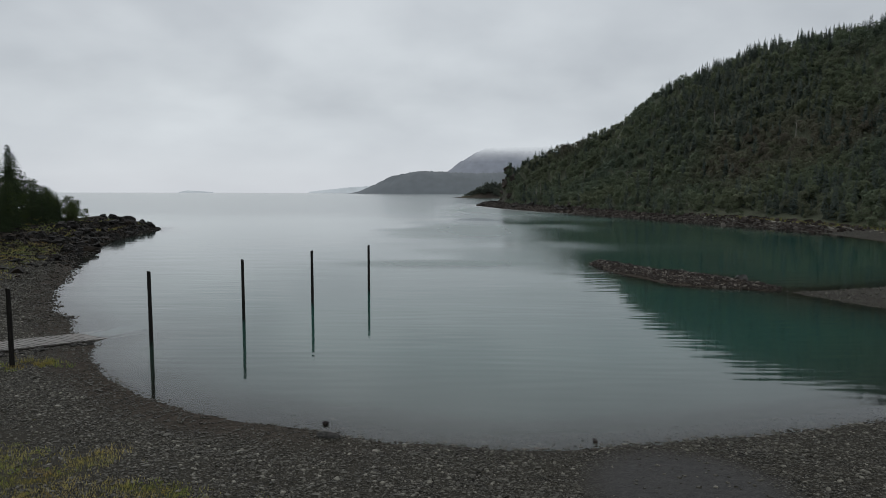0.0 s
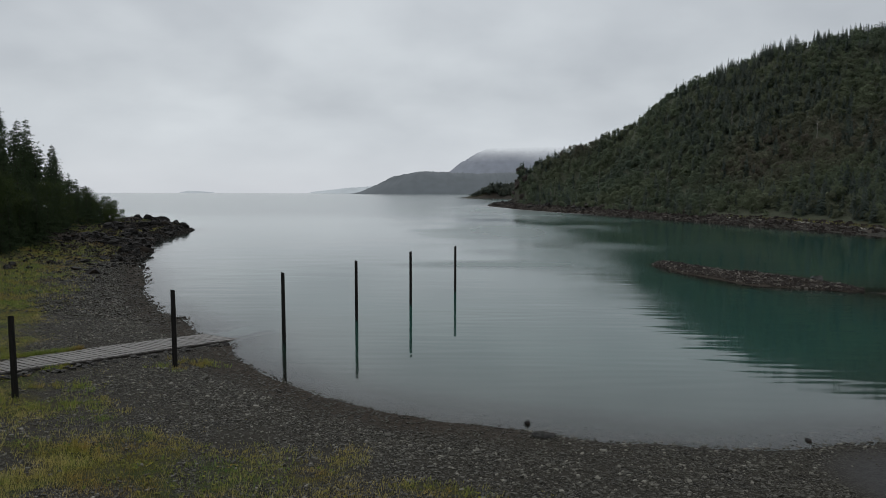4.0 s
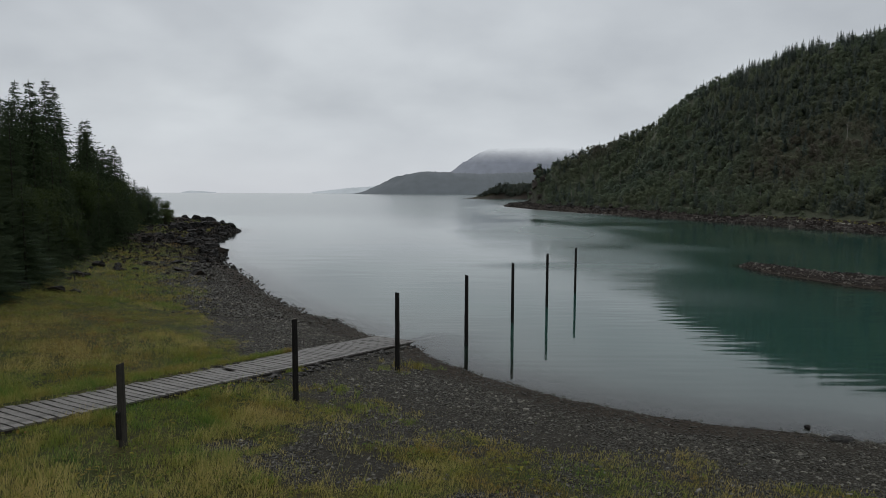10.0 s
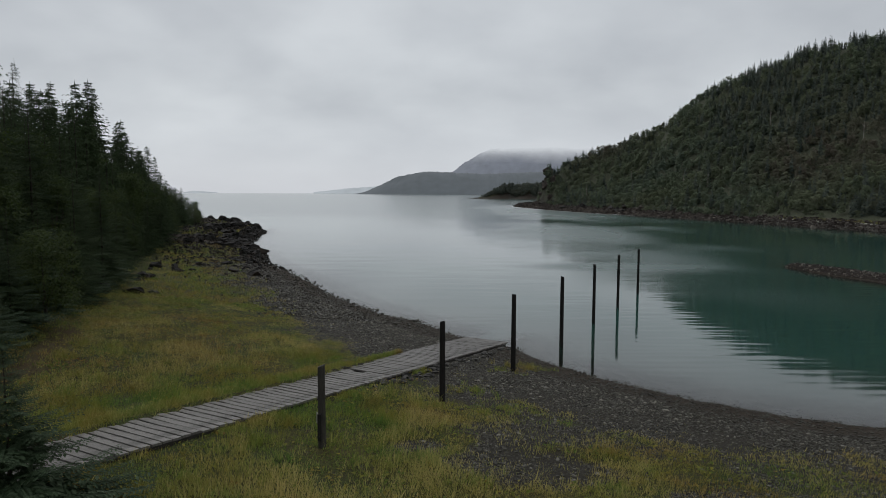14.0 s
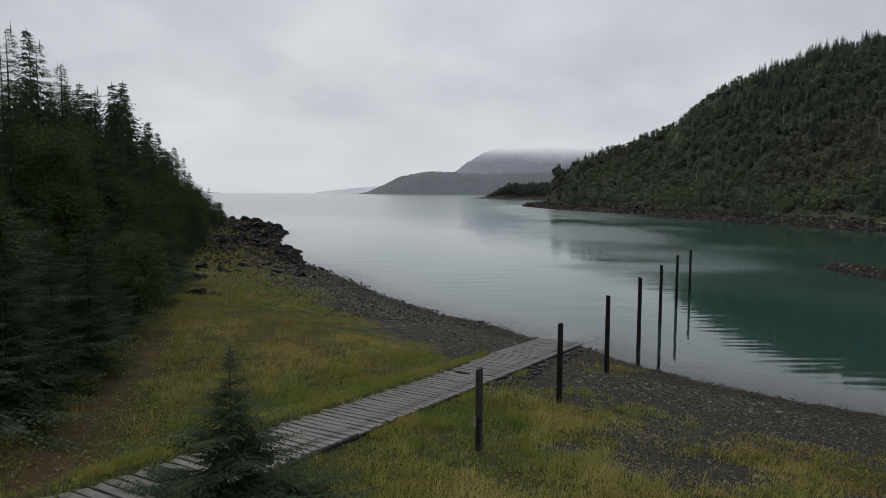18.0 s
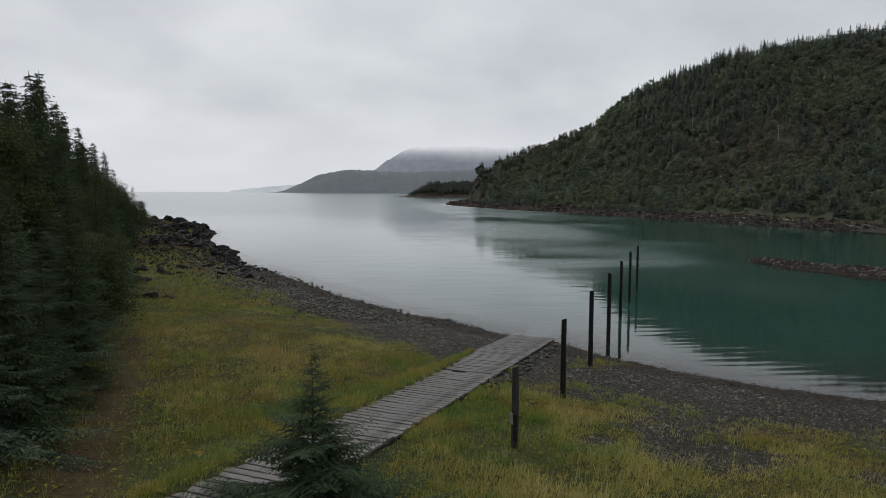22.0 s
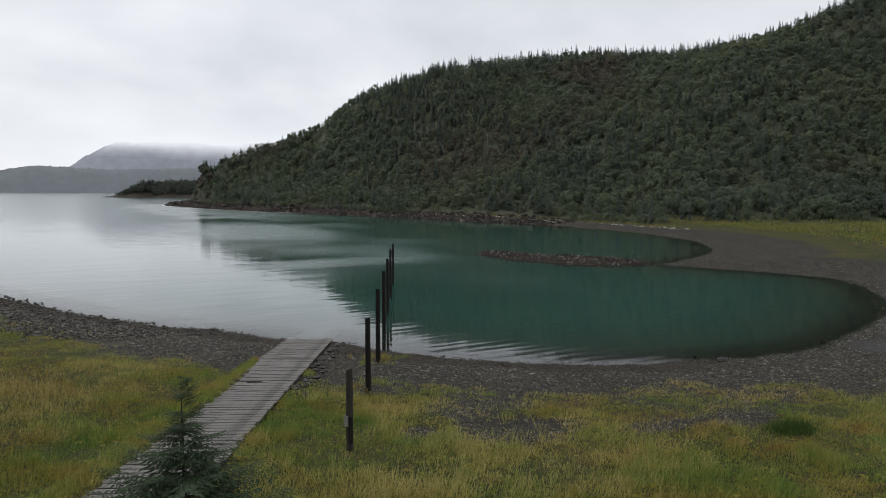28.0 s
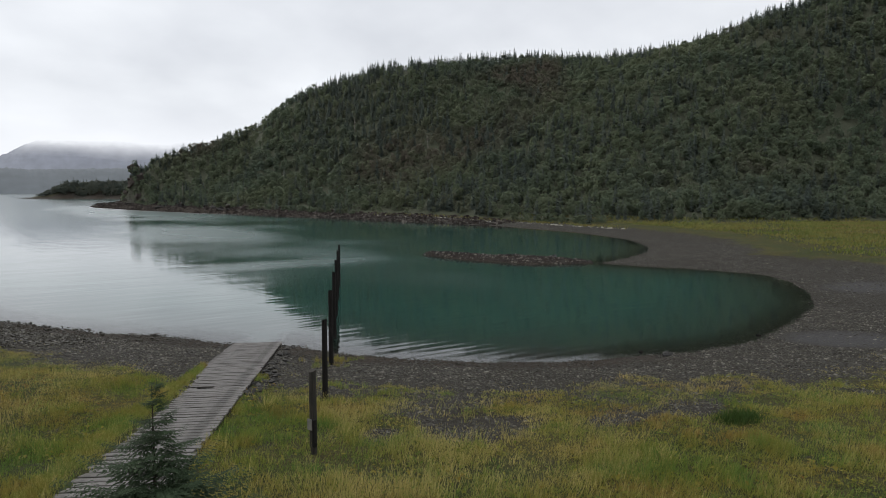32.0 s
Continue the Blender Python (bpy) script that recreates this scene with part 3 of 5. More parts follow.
def axis(lo, fine_lo, fine_hi, hi, step, growth=1.09):
    mid = list(np.arange(fine_lo, fine_hi, step))
    left, right, d = [], [], step
    while (left[-1] if left else fine_lo) > lo:
        d = min(d * growth, 420)
        left.append((left[-1] if left else fine_lo) - d)
    d = step
    while (right[-1] if right else mid[-1]) < hi:
        d = min(d * growth, 420)
        right.append((right[-1] if right else mid[-1]) + d)
    return np.array(left[::-1] + mid + right)


xs, ys = axis(-4700, -52, 32, 4700, 0.4, 1.035), axis(-300, 6, 58, 4800, 0.4, 1.03)
gx, gy = np.meshgrid(xs, ys)
plan = np.column_stack([gx.ravel(), gy.ravel()])
ground_h, inland, in_wood, on_hill = terrain(plan)
nx, ny = len(xs), len(ys)
quad = np.arange(nx * ny).reshape(ny, nx)
quads = np.column_stack([quad[:-1, :-1].ravel(), quad[:-1, 1:].ravel(), quad[1:, 1:].ravel(), quad[1:, :-1].ravel()])


GREEN = [(-35.4, 22.4, 1.6, 4.5), (-33.2, 27.0, 1.2, 2.5), (-31.2, 19.2, 2.0, 2.6), (-24.0, 10.6, 5.0, 2.2), (-37.6, 19.0, 2.2, 2.6), (-44.5, 50.0, 5.0, 9.0), (-50.5, 62.0, 4.0, 9.0), (-30.0, 22.0, 1.0, 2.0)]
STRAW = [(-26.4, 12.4, 3.2, 1.5), (-22.4, 13.2, 2.2, 0.9), (-29.0, 13.6, 3.2, 1.6), (-37.9, 27.0, 2.4, 4.0), (-36.4, 30.5, 2.0, 2.0), (-26.8, 15.0, 2.0, 1.2), (-43.0, 30.0, 2.0, 3.0)]
MOSSY = [(-17.2, 17.6, 3.6, 2.2), (-21.8, 18.6, 3.4, 1.9), (-12.2, 16.2, 2.2, 1.0), (-25.0, 21.4, 2.4, 2.0), (-14.0, 15.0, 3.0, 1.2), (-19.0, 15.8, 4.0, 1.2)]
BARE = [(-25.2, 16.8, 2.4, 1.5), (-24.3, 19.4, 2.2, 1.4), (-20.5, 14.6, 2.0, 0.8), (-28.0, 17.6, 0.8, 0.7), (-17.5, 14.0, 1.6, 0.8)]


def zone(p, spots_):
    """0 to 1 inside uneven patches of the meadow."""
    ragged = 0.55 * value_noise(p, 0.55, 141, 3)
    best = np.zeros(len(p))
    for cx, cy, ax, ay in spots_:
        best = np.maximum(best, 1 - smooth(np.hypot((p[:, 0] - cx) / ax, (p[:, 1] - cy) / ay) + ragged, 0.6, 1.25))
    return best


def vegetation(points, s, wood):
    """0 to 1: bare gravel to closed turf."""
    n = 0.6 * value_noise(points, 0.28, 21) + 0.4 * value_noise(points, 0.9, 22)
    west = (points[:, 0] - RAMP_END.x) * RAMP_SIDE.x + (points[:, 1] - RAMP_END.y) * RAMP_SIDE.y < 0
    gap = (points[:, 0] - RAMP_END.x) * RAMP_SIDE.x + (points[:, 1] - RAMP_END.y) * RAMP_SIDE.y
    start = np.where(west, 5.8 + 3.4 * np.exp(-((gap / 8) ** 2)), 6.2 - 1.0 * np.exp(-(((gap - 1.5) / 4) ** 2)))
    far = smooth(points[:, 0], 22, 34)
    start = np.where(far > 0, start + 5 * far, start)
    v = smooth(s + 3.6 * n, start - 1.5, start + np.where(west, 3.8, 5.6))
    v = np.maximum(v, 0.72 * zone(points, MOSSY) * smooth(value_noise(points, 0.9, 143, 2), -0.35, 0.25))
    return v * (1 - 0.75 * zone(points, BARE))


def lookup(points):
    """Height, distance inland, depth in the wood and on the hill, read off the ground's own grid."""
    points = np.asarray(points, float)
    i = np.clip(np.searchsorted(xs, points[:, 0]) - 1, 0, nx - 2)
    j = np.clip(np.searchsorted(ys, points[:, 1]) - 1, 0, ny - 2)
    fx, fy = (points[:, 0] - xs[i]) / (xs[i + 1] - xs[i]), (points[:, 1] - ys[j]) / (ys[j + 1] - ys[j])
    found = []
    for grid in (ground_h, inland, in_wood, on_hill):
        g = grid.reshape(ny, nx)
        found.append((g[j, i] * (1 - fx) + g[j, i + 1] * fx) * (1 - fy) + (g[j + 1, i] * (1 - fx) + g[j + 1, i + 1] * fx) * fy)
    return found


def height_at(points):
    return lookup(points)[0]


def trail_at(points):
    return (1 - smooth(distance_to(points, TRAIL) + 0.5 * value_noise(points, 0.9, 36), 0.3, 1.3)) * 0.8


veg = vegetation(plan, inland, in_wood)
shelf_rock = ((plan[:, 1] > 82) & (plan[:, 0] < -40)) | ((plan[:, 1] > 215) & (plan[:, 1] < 460))
veg = np.where(shelf_rock, veg * (value_noise(plan, 0.12, 30) > 0.05) * 0.9, veg)
veg = np.where((plan[:, 1] > 205) & (plan[:, 1] < 470), 0.0, veg)
sandy = smooth(1 - np.hypot((plan[:, 0] - 2.2) / 3.4, (plan[:, 1] - 17.5) / 4.2), 0.05, 0.5) + smooth(1 - np.hypot((plan[:, 0] - 27) / 6, (plan[:, 1] - 26) / 5), 0.05, 0.6)
tide = (1 - smooth(inland + 0.5 * value_noise(plan, 0.8, 31), 0.9, 2.6)) * (1 - smooth(plan[:, 0], -14, -4) * (1 - smooth(plan[:, 1], 120, 200)))
tide = np.maximum(tide, 1 - smooth(inland, -0.9, 0.1))
tide = np.maximum(tide, ((plan[:, 1] > 215) & (inland < np.where(plan[:, 1] > 800, 2.5, 9))) * 1.0)
rocky = smooth(plan[:, 1] + 6 * value_noise(plan, 0.1, 93), 74, 86) * (plan[:, 0] < -40) * (in_wood < 6) * (1 - 0.9 * (veg > 0.3))
tide = np.maximum(tide, rocky)
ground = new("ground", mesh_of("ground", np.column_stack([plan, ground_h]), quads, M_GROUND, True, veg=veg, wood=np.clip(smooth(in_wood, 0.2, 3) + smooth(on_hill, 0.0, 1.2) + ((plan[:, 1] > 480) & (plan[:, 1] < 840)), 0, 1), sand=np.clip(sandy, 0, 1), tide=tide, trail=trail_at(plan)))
tagged(ground, "dark gravel beach rising to grassy turf and wooded slopes", "ground", kind="structure")
wide_plan = plan.reshape(ny, nx, 2)[::2, ::2]
wy, wx = wide_plan.shape[:2]
wide_plan = wide_plan.reshape(-1, 2)
depth = -ground_h.reshape(ny, nx)[::2, ::2].ravel()
wide_quad = np.arange(wx * wy).reshape(wy, wx)
wide_quads = np.column_stack([wide_quad[:-1, :-1].ravel(), wide_quad[:-1, 1:].ravel(), wide_quad[1:, 1:].ravel(), wide_quad[1:, :-1].ravel()])
# a few lanes where the wind ruffles the water
gusts = np.zeros(len(wide_plan))
for gx_, gy_, ga, gb, turn in GUSTS:
    c, d = math.cos(turn), math.sin(turn)
    dx, dy = wide_plan[:, 0] - gx_, wide_plan[:, 1] - gy_
    reach = np.hypot((dx * c + dy * d) / ga, (dy * c - dx * d) / gb) + 0.45 * value_noise(wide_plan, 0.05, 95)
    gusts = np.maximum(gusts, 0.8 * (1 - smooth(reach, 0.2, 1.15)))
gusts = np.maximum(gusts, 0.27 * smooth(wide_plan[:, 1], 70, 300) * (1 - smooth(wide_plan[:, 0], 12, 40) * (wide_plan[:, 1] < 330)))
water = new("water", mesh_of("water", np.column_stack([wide_plan, np.zeros(len(wide_plan))]), wide_quads, M_WATER, True, clear=np.clip(1 - depth / 0.30, 0, 1), shoal=np.clip(1 - depth / 1.0, 0, 1) ** 1.2, wind=np.clip(gusts, 0, 1), calm=1 - 0.5 * (1 - smooth(wide_plan[:, 1], 22, 32)) * (wide_plan[:, 0] > -40)))
tagged(water, "calm green sea water with faint ripples in a cove", "water", kind="structure")

# ---------------------------------------------------------------- distance


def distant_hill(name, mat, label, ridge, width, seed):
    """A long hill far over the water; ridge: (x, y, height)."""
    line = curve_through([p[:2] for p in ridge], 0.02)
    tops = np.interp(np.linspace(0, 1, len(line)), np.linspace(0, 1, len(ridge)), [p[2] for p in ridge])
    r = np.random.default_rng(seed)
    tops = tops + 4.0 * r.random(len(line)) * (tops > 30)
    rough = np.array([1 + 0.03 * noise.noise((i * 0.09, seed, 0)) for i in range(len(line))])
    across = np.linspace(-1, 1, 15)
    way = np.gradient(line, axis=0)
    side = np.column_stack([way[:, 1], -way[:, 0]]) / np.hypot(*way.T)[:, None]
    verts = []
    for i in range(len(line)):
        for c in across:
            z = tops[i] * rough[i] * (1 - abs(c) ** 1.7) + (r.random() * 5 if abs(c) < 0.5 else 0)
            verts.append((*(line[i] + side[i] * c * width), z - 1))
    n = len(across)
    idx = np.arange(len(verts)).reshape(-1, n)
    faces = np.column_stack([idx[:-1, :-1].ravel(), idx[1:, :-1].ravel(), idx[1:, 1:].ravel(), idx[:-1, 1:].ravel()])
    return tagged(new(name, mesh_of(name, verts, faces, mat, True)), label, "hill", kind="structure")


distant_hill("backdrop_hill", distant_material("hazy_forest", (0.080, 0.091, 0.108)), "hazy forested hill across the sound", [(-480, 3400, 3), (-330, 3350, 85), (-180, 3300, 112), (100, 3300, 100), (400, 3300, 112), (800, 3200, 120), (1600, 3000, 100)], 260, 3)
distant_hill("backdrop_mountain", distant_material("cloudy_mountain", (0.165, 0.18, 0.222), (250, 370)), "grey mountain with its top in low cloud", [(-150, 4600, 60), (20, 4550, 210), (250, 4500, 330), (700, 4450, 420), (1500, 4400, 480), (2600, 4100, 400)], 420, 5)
distant_hill("backdrop_coast", distant_material("hazy_coast", (0.44, 0.48, 0.52)), "strip of far coast paled by haze over the sound", [(-1050, 4600, 8), (-850, 4600, 30), (-650, 4600, 45), (-450, 4600, 55), (-200, 4600, 60)], 90, 6)
distant_hill("backdrop_island", distant_material("hazy_island", (0.45, 0.49, 0.53)), "low island paled by haze on the horizon", [(-1950, 4500, 2), (-1890, 4500, 14), (-1800, 4500, 9), (-1720, 4500, 3)], 40, 8)

# ---------------------------------------------------------------- trees


def rotate_z(v, a):
    c, s = np.cos(a), np.sin(a)
    return np.column_stack([v[:, 0] * c - v[:, 1] * s, v[:, 0] * s + v[:, 1] * c, v[:, 2]])


def sprays(base, way, length, width, droop, r):
    """Flat tapered quads that stand for needle sprays or leaves: from base along way; returns verts and faces."""
    n = len(base)
    side = np.cross(way, np.array([0, 0, 1.0]) + 0.5 * (r.random((n, 3)) - 0.5))
    side /= np.linalg.norm(side, axis=1)[:, None] + 1e-9
    mid = base + way * (length * 0.5)[:, None] - np.array([0, 0, 1.0]) * (droop * 0.2)[:, None]
    tip = base + way * length[:, None] - np.array([0, 0, 1.0]) * droop[:, None]
    v = np.stack([base, mid + side * (width / 2)[:, None], tip, mid - side * (width / 2)[:, None]], 1).reshape(-1, 3)
    return v, np.arange(4 * n).reshape(-1, 4)


def spruce_arrays(height, radius, whorls, per, twigs, r, bare=0.06, spray=0.34, sparse=0.0, jitter=2.6, slim=0.34, fan=0.26, lift=0.0, fine=0, taper=0.72):
    """Needle sprays of a spruce: whorls of drooping boughs, each with twigs to both sides."""
    B, W, L, WD, D = [], [], [], [], []
    lean = r.normal(0, 0.015, 2)
    for k in range(whorls):
        f = (k + r.random() * 0.7) / whorls
        z = height * (bare + (0.985 - bare) * f)
        reach = radius * (1 - f) ** taper * (0.85 + 0.3 * r.random()) + 0.03 * height * (1 - f) + 0.05
        for j in range(per):
            if r.random() < sparse:
                continue
            z = height * (bare + (0.985 - bare) * min(0.99, max(0.0, f + jitter * (r.random() - 0.5) / whorls)))
            a = 2 * math.pi * (j + r.random() * 0.8) / per + k * 1.7
            out = np.array([math.cos(a), math.sin(a), 0])
            long = reach * (1.15 - 0.75 * r.random() ** 1.6)
            rise = 0.25 * (f - 0.35) + 0.1 * r.normal() + lift
            nt = max(3, int(twigs * (0.35 + long / radius)))
            u = np.linspace(0.12, 1.0, nt)
            sag = -0.22 * long * u**1.5 + rise * long * u + 0.10 * long * u**4
            pos = np.column_stack([out[0] * long * u + lean[0] * z, out[1] * long * u + lean[1] * z, z + sag])
            perp = np.array([-out[1], out[0], 0])
            for sgn in (1, -1, 0):
                way = out * (0.75 if sgn else 1.0) + perp * sgn * (0.75 + 0.3 * r.random((nt, 1))) + np.array([0, 0, 0.12]) * (1 if sgn == 0 else -0.6)
                way = way / np.linalg.norm(way, axis=1)[:, None]
                at = pos
                size = (fan * long * (1 - 0.8 * u) * (0.5 + 0.5 * r.random(nt)) if sgn else 0.0) + spray * (0.55 + 0.6 * r.random(nt)) * (1.15 - 0.5 * u) * (0.46 + 0.54 * (1 - f))
                drop = size * (0.25 + 0.3 * r.random(nt))
                if not fine or not sgn:
                    B.append(at), W.append(way), L.append(size), WD.append(size * slim), D.append(drop)
                    continue
                # each side twig carries its own little sprays
                for q in range(fine):
                    g = (q + 0.5) / fine
                    spot = at + way * (size * g)[:, None] - np.array([0, 0, 1.0]) * (drop * g * g)[:, None]
                    turn = way + np.cross(way, [0, 0, 1.0]) * (0.8 if q % 2 else -0.8) * (1 - 0.7 * (q == fine - 1))
                    turn = turn / np.linalg.norm(turn, axis=1)[:, None]
                    ln = size * (0.9 / fine + 0.24) * (0.8 + 0.4 * r.random(nt))
                    B.append(spot), W.append(turn), L.append(ln), WD.append(ln * slim), D.append(ln * 0.3)
    # leader
    B.append(np.array([[lean[0] * height, lean[1] * height, height * 0.93]])), W.append(np.array([[0, 0, 1.0]]))
    L.append(np.array([height * 0.08])), WD.append(np.array([0.1 * spray + 0.03])), D.append(np.array([0.0]))
    return sprays(np.vstack(B), np.vstack(W), np.concatenate(L), np.concatenate(WD), np.concatenate(D), r)


def trunk_bm(height, radius, lean=0.0, sides=7):
    bm = bmesh.new()
    rings = []
    for k in range(6):
        f = k / 5
        ring = []
        for j in range(sides):
            a = 2 * math.pi * j / sides
            rr = radius * (1 - 0.92 * f) * (1 + (0.35 if k == 0 else 0)) * (1 + 0.12 * math.sin(3 * a + k))
            ring.append(bm.verts.new((rr * math.cos(a) + lean * f * height, rr * math.sin(a), f * height - (0.3 if k == 0 else 0))))
        rings.append(ring)
    for lo, hi in zip(rings, rings[1:]):
        for j in range(sides):
            bm.faces.new((lo[j], lo[(j + 1) % sides], hi[(j + 1) % sides], hi[j]))
    bm.faces.new(rings[-1])
    return bm


def spruce(name, label, height, radius, whorls, per, twigs, seed, mat, spray=0.34, bare=0.06, sparse=0.0, jitter=2.6, slim=0.34, fan=0.26, lift=0.0, fine=0, taper=0.72):
    r = np.random.default_rng(seed)
    root = new(name)
    v, f = spruce_arrays(height, radius, whorls, per, twigs, r, bare, spray, sparse, jitter, slim, fan, lift, fine, taper)
    tint = np.repeat(np.clip(r.normal(0.22, 0.22, len(f)), 0, 1), 4)
    part("trunk", trunk_bm(height * 0.97, 0.010 * height + 0.005), M_BARK, root)
    part("crown", mesh_of("crown", v, f, mat, tint=tint), mat, root)
    return tagged(root, label, "tree")


def leaf_arrays(height, radius, count, r, size=0.2, low=0.15):
    """Leaves in uneven clumps round a few limbs."""
    clumps = max(7, count // 330)
    a = r.random(clumps) * 2 * math.pi
    z = low + (1 - low) * r.random(clumps) ** 0.8
    out = radius * np.sqrt(np.clip(1 - ((z - 0.5) / 0.55) ** 2, 0.05, 1)) * (0.35 + 0.65 * r.random(clumps))
    centre = np.column_stack([np.cos(a) * out, np.sin(a) * out, z * height])
    pick = r.integers(0, clumps, count)
    way = r.normal(size=(count, 3))
    way /= np.linalg.norm(way, axis=1)[:, None]
    blob = (0.30 * radius + 0.12) * (0.6 + 0.8 * r.random(clumps))
    base = centre[pick] + way * (blob[pick] * (0.55 + 0.45 * r.random(count)))[:, None] * np.array([1.1, 1.1, 0.75])
    base[:, 2] = np.clip(base[:, 2], 0.05, None)
    lay = way + 0.8 * r.normal(size=(count, 3))
    lay /= np.linalg.norm(lay, axis=1)[:, None]
    ln = size * (0.6 + 0.8 * r.random(count))
    v, f = sprays(base, lay, ln, ln * 0.75, ln * 0.2, r)
    return v, f, centre


def alder(name, label, height, radius, count, seed, size=0.2, tone=0.2):
    r = np.random.default_rng(seed)
    root = new(name)
    v, f, centre = leaf_arrays(height, radius, count, r, size)
    part("trunk", trunk_bm(height * 0.75, 0.015 * height + 0.02, 0.06), M_BARK, root)
    for c in centre[:6]:
        bm = trunk_bm(float(np.linalg.norm(c - np.array([0, 0, height * 0.25]))), 0.008 * height + 0.01)
        way = Vector(c) - Vector((0, 0, height * 0.25))
        bmesh.ops.transform(bm, matrix=Matrix.Translation((0, 0, height * 0.25)) @ way.to_track_quat("Z", "Y").to_matrix().to_4x4(), verts=bm.verts)
        part("limb", bm, M_BARK, root)
    tint = np.repeat(np.clip(r.normal(tone, 0.2, len(f)), 0, 1), 4)
    part("crown", mesh_of("crown", v, f, M_LEAF, tint=tint), M_LEAF, root)
    return tagged(root, label, "tree")


# prototypes stand at their first places; the rest are copies
def settle(x, y, sink=0.1):
    return float(height_at([(x, y)])[0]) - sink


LABEL = "tall dark green spruce at the edge of the shore forest"
protos = []
for i, (hh, rr, wh) in enumerate([(12, 2.6, 44), (10, 2.5, 38), (13, 2.5, 46)]):
    protos.append(spruce("spruce_tree", LABEL, hh, rr, wh, 8, 8, 40 + i, M_NEEDLE, 0.30, 0.03, 0.12, 2.0, 0.40, 0.26, 0.0, 3, 0.95))
for i, (hh, rr, wh) in enumerate([(12, 2.9, 32), (10, 2.7, 29), (13, 2.7, 34)]):
    protos.append(spruce("spruce_tree", LABEL, hh, rr, wh, 7, 4, 50 + i, M_NEEDLE, 0.5, 0.05, 0.10, 3.0, 0.30))
for i, (hh, rr, wh) in enumerate([(13, 2.8, 36), (11, 2.5, 32), (14, 2.4, 38), (12, 2.0, 34)]):
    protos.append(spruce("spruce_tree", "tall dark green spruce inside the shore forest", hh, rr, wh, 6, 2, 45 + i, M_NEEDLE, 0.7, 0.22, 0.14, 3.0, 0.30))
alders = [alder("alder_tree", "leafy dark green alder among the spruces", 7.5, 2.8, 15000, 51, 0.12), alder("alder_tree", "leafy dark green alder among the spruces", 6.0, 2.6, 12000, 52, 0.11, 0.3), alder("alder_tree", "leafy dark green alder among the spruces", 8.5, 2.6, 15000, 53, 0.12, 0.1)]
used = set()


def plant(proto, x, y, scale, turn, sink=0.15, wide=1.0):
    m = Matrix.LocRotScale((x, y, settle(x, y, sink)), Euler((0, 0, turn)), (scale * wide, scale * wide, scale))
    if proto not in used:
        used.add(proto)
        proto.matrix_basis = m
        return proto
    ob = copy_thing(proto, pose(0, 0, 0))
    ob.matrix_basis = m
    return ob


tree_r = random.Random(5)
edge = curve_through(WOOD_EDGE[3:12], 0.05)
edge_way = np.gradient(edge, axis=0)
spots = []
# rows of trees behind the edge of the wood
for row, (back, gap, tall) in enumerate([(1.6, 2.5, 0.6), (4.2, 2.7, 0.85), (7.4, 3.2, 1.08), (11.0, 3.2, 1.16), (15.5, 4.0, 1.22), (21.0, 6.0, 1.2)]):
    length = 0.0
    for i in range(1, len(edge)):
        length += float(np.hypot(*(edge[i] - edge[i - 1])))
        if length < gap * (0.8 + 0.5 * tree_r.random()):
            continue
        length = 0.0
        n = np.array([-edge_way[i][1], edge_way[i][0]]) / np.hypot(*edge_way[i])
        p = edge[i] + n * (back + tree_r.uniform(-1.0, 1.0))
        near_tip = smooth(np.array([p[1]]), 98, 124)[0]
        spots.append((p[0], p[1], tall * tree_r.uniform(0.75, 1.15) * (1 - 0.36 * near_tip) * (0.92 if p[1] < 38 else 1.03 if p[1] < 85 else 1), row))
for x, y, size, row in spots:
    if tree_r.random() < (0.25, 0.5, 0.16, 0, 0, 0)[row] * (0.5 if y < 30 and row < 2 else 1):
        plant(tree_r.choice(alders), x, y, tree_r.uniform(0.7, 1.1) * (0.8, 1.0, 1.2, 1.5)[row] * (0.7 if y > 95 else 1), tree_r.uniform(0, 6.28))
    else:
        kind = tree_r.randrange(3) if y < 62 and row < 4 else 6 + tree_r.randrange(4) if row > 1 else tree_r.randrange(3) + (3 if y > 62 else 0)
        plant(protos[kind], x, y, size, tree_r.uniform(0, 6.28), wide=tree_r.uniform(0.9, 1.15))

# the tallest spruces, on the bank behind the meadow
for x, y, size in ((-58.5, 39.5, 0.96), (-61.5, 36.0, 1.02), (-63.0, 42.0, 1.0), (-60.0, 45.5, 0.85), (-57.6, 34.6, 0.95), (-65.5, 39.0, 1.12), (-62.5, 47.5, 0.85)):
    plant(protos[tree_r.randrange(3)], x, y, size, tree_r.uniform(0, 6.28))

# brush on the bank behind the rocky point
for x, y, size in ((-78.0, 123.0, 0.55), (-79.5, 126.5, 0.5), (-82.5, 129.5, 0.6), (-85.0, 133.0, 0.5), (-76.5, 120.0, 0.6), (-80.5, 121.0, 0.7), (-83.5, 126.0, 0.75), (-87.0, 137.0, 0.45), (-88.5, 131.0, 0.7), (-81.0, 132.5, 0.35)):
    plant(tree_r.choice(alders), x, y, size, tree_r.uniform(0, 6.28))

# the broad young spruce in front of the wood, and the sapling beside the ramp
broad = spruce("spruce_tree", "broad young blue-green spruce with branches to the ground", 5.6, 2.6, 34, 10, 18, 61, M_YOUNG, 0.13, 0.02, 0.0, 2.6, 0.42, 0.26, 0.16, 5)
plant(broad, -44.6, 15.8, 1.0, 0.4)
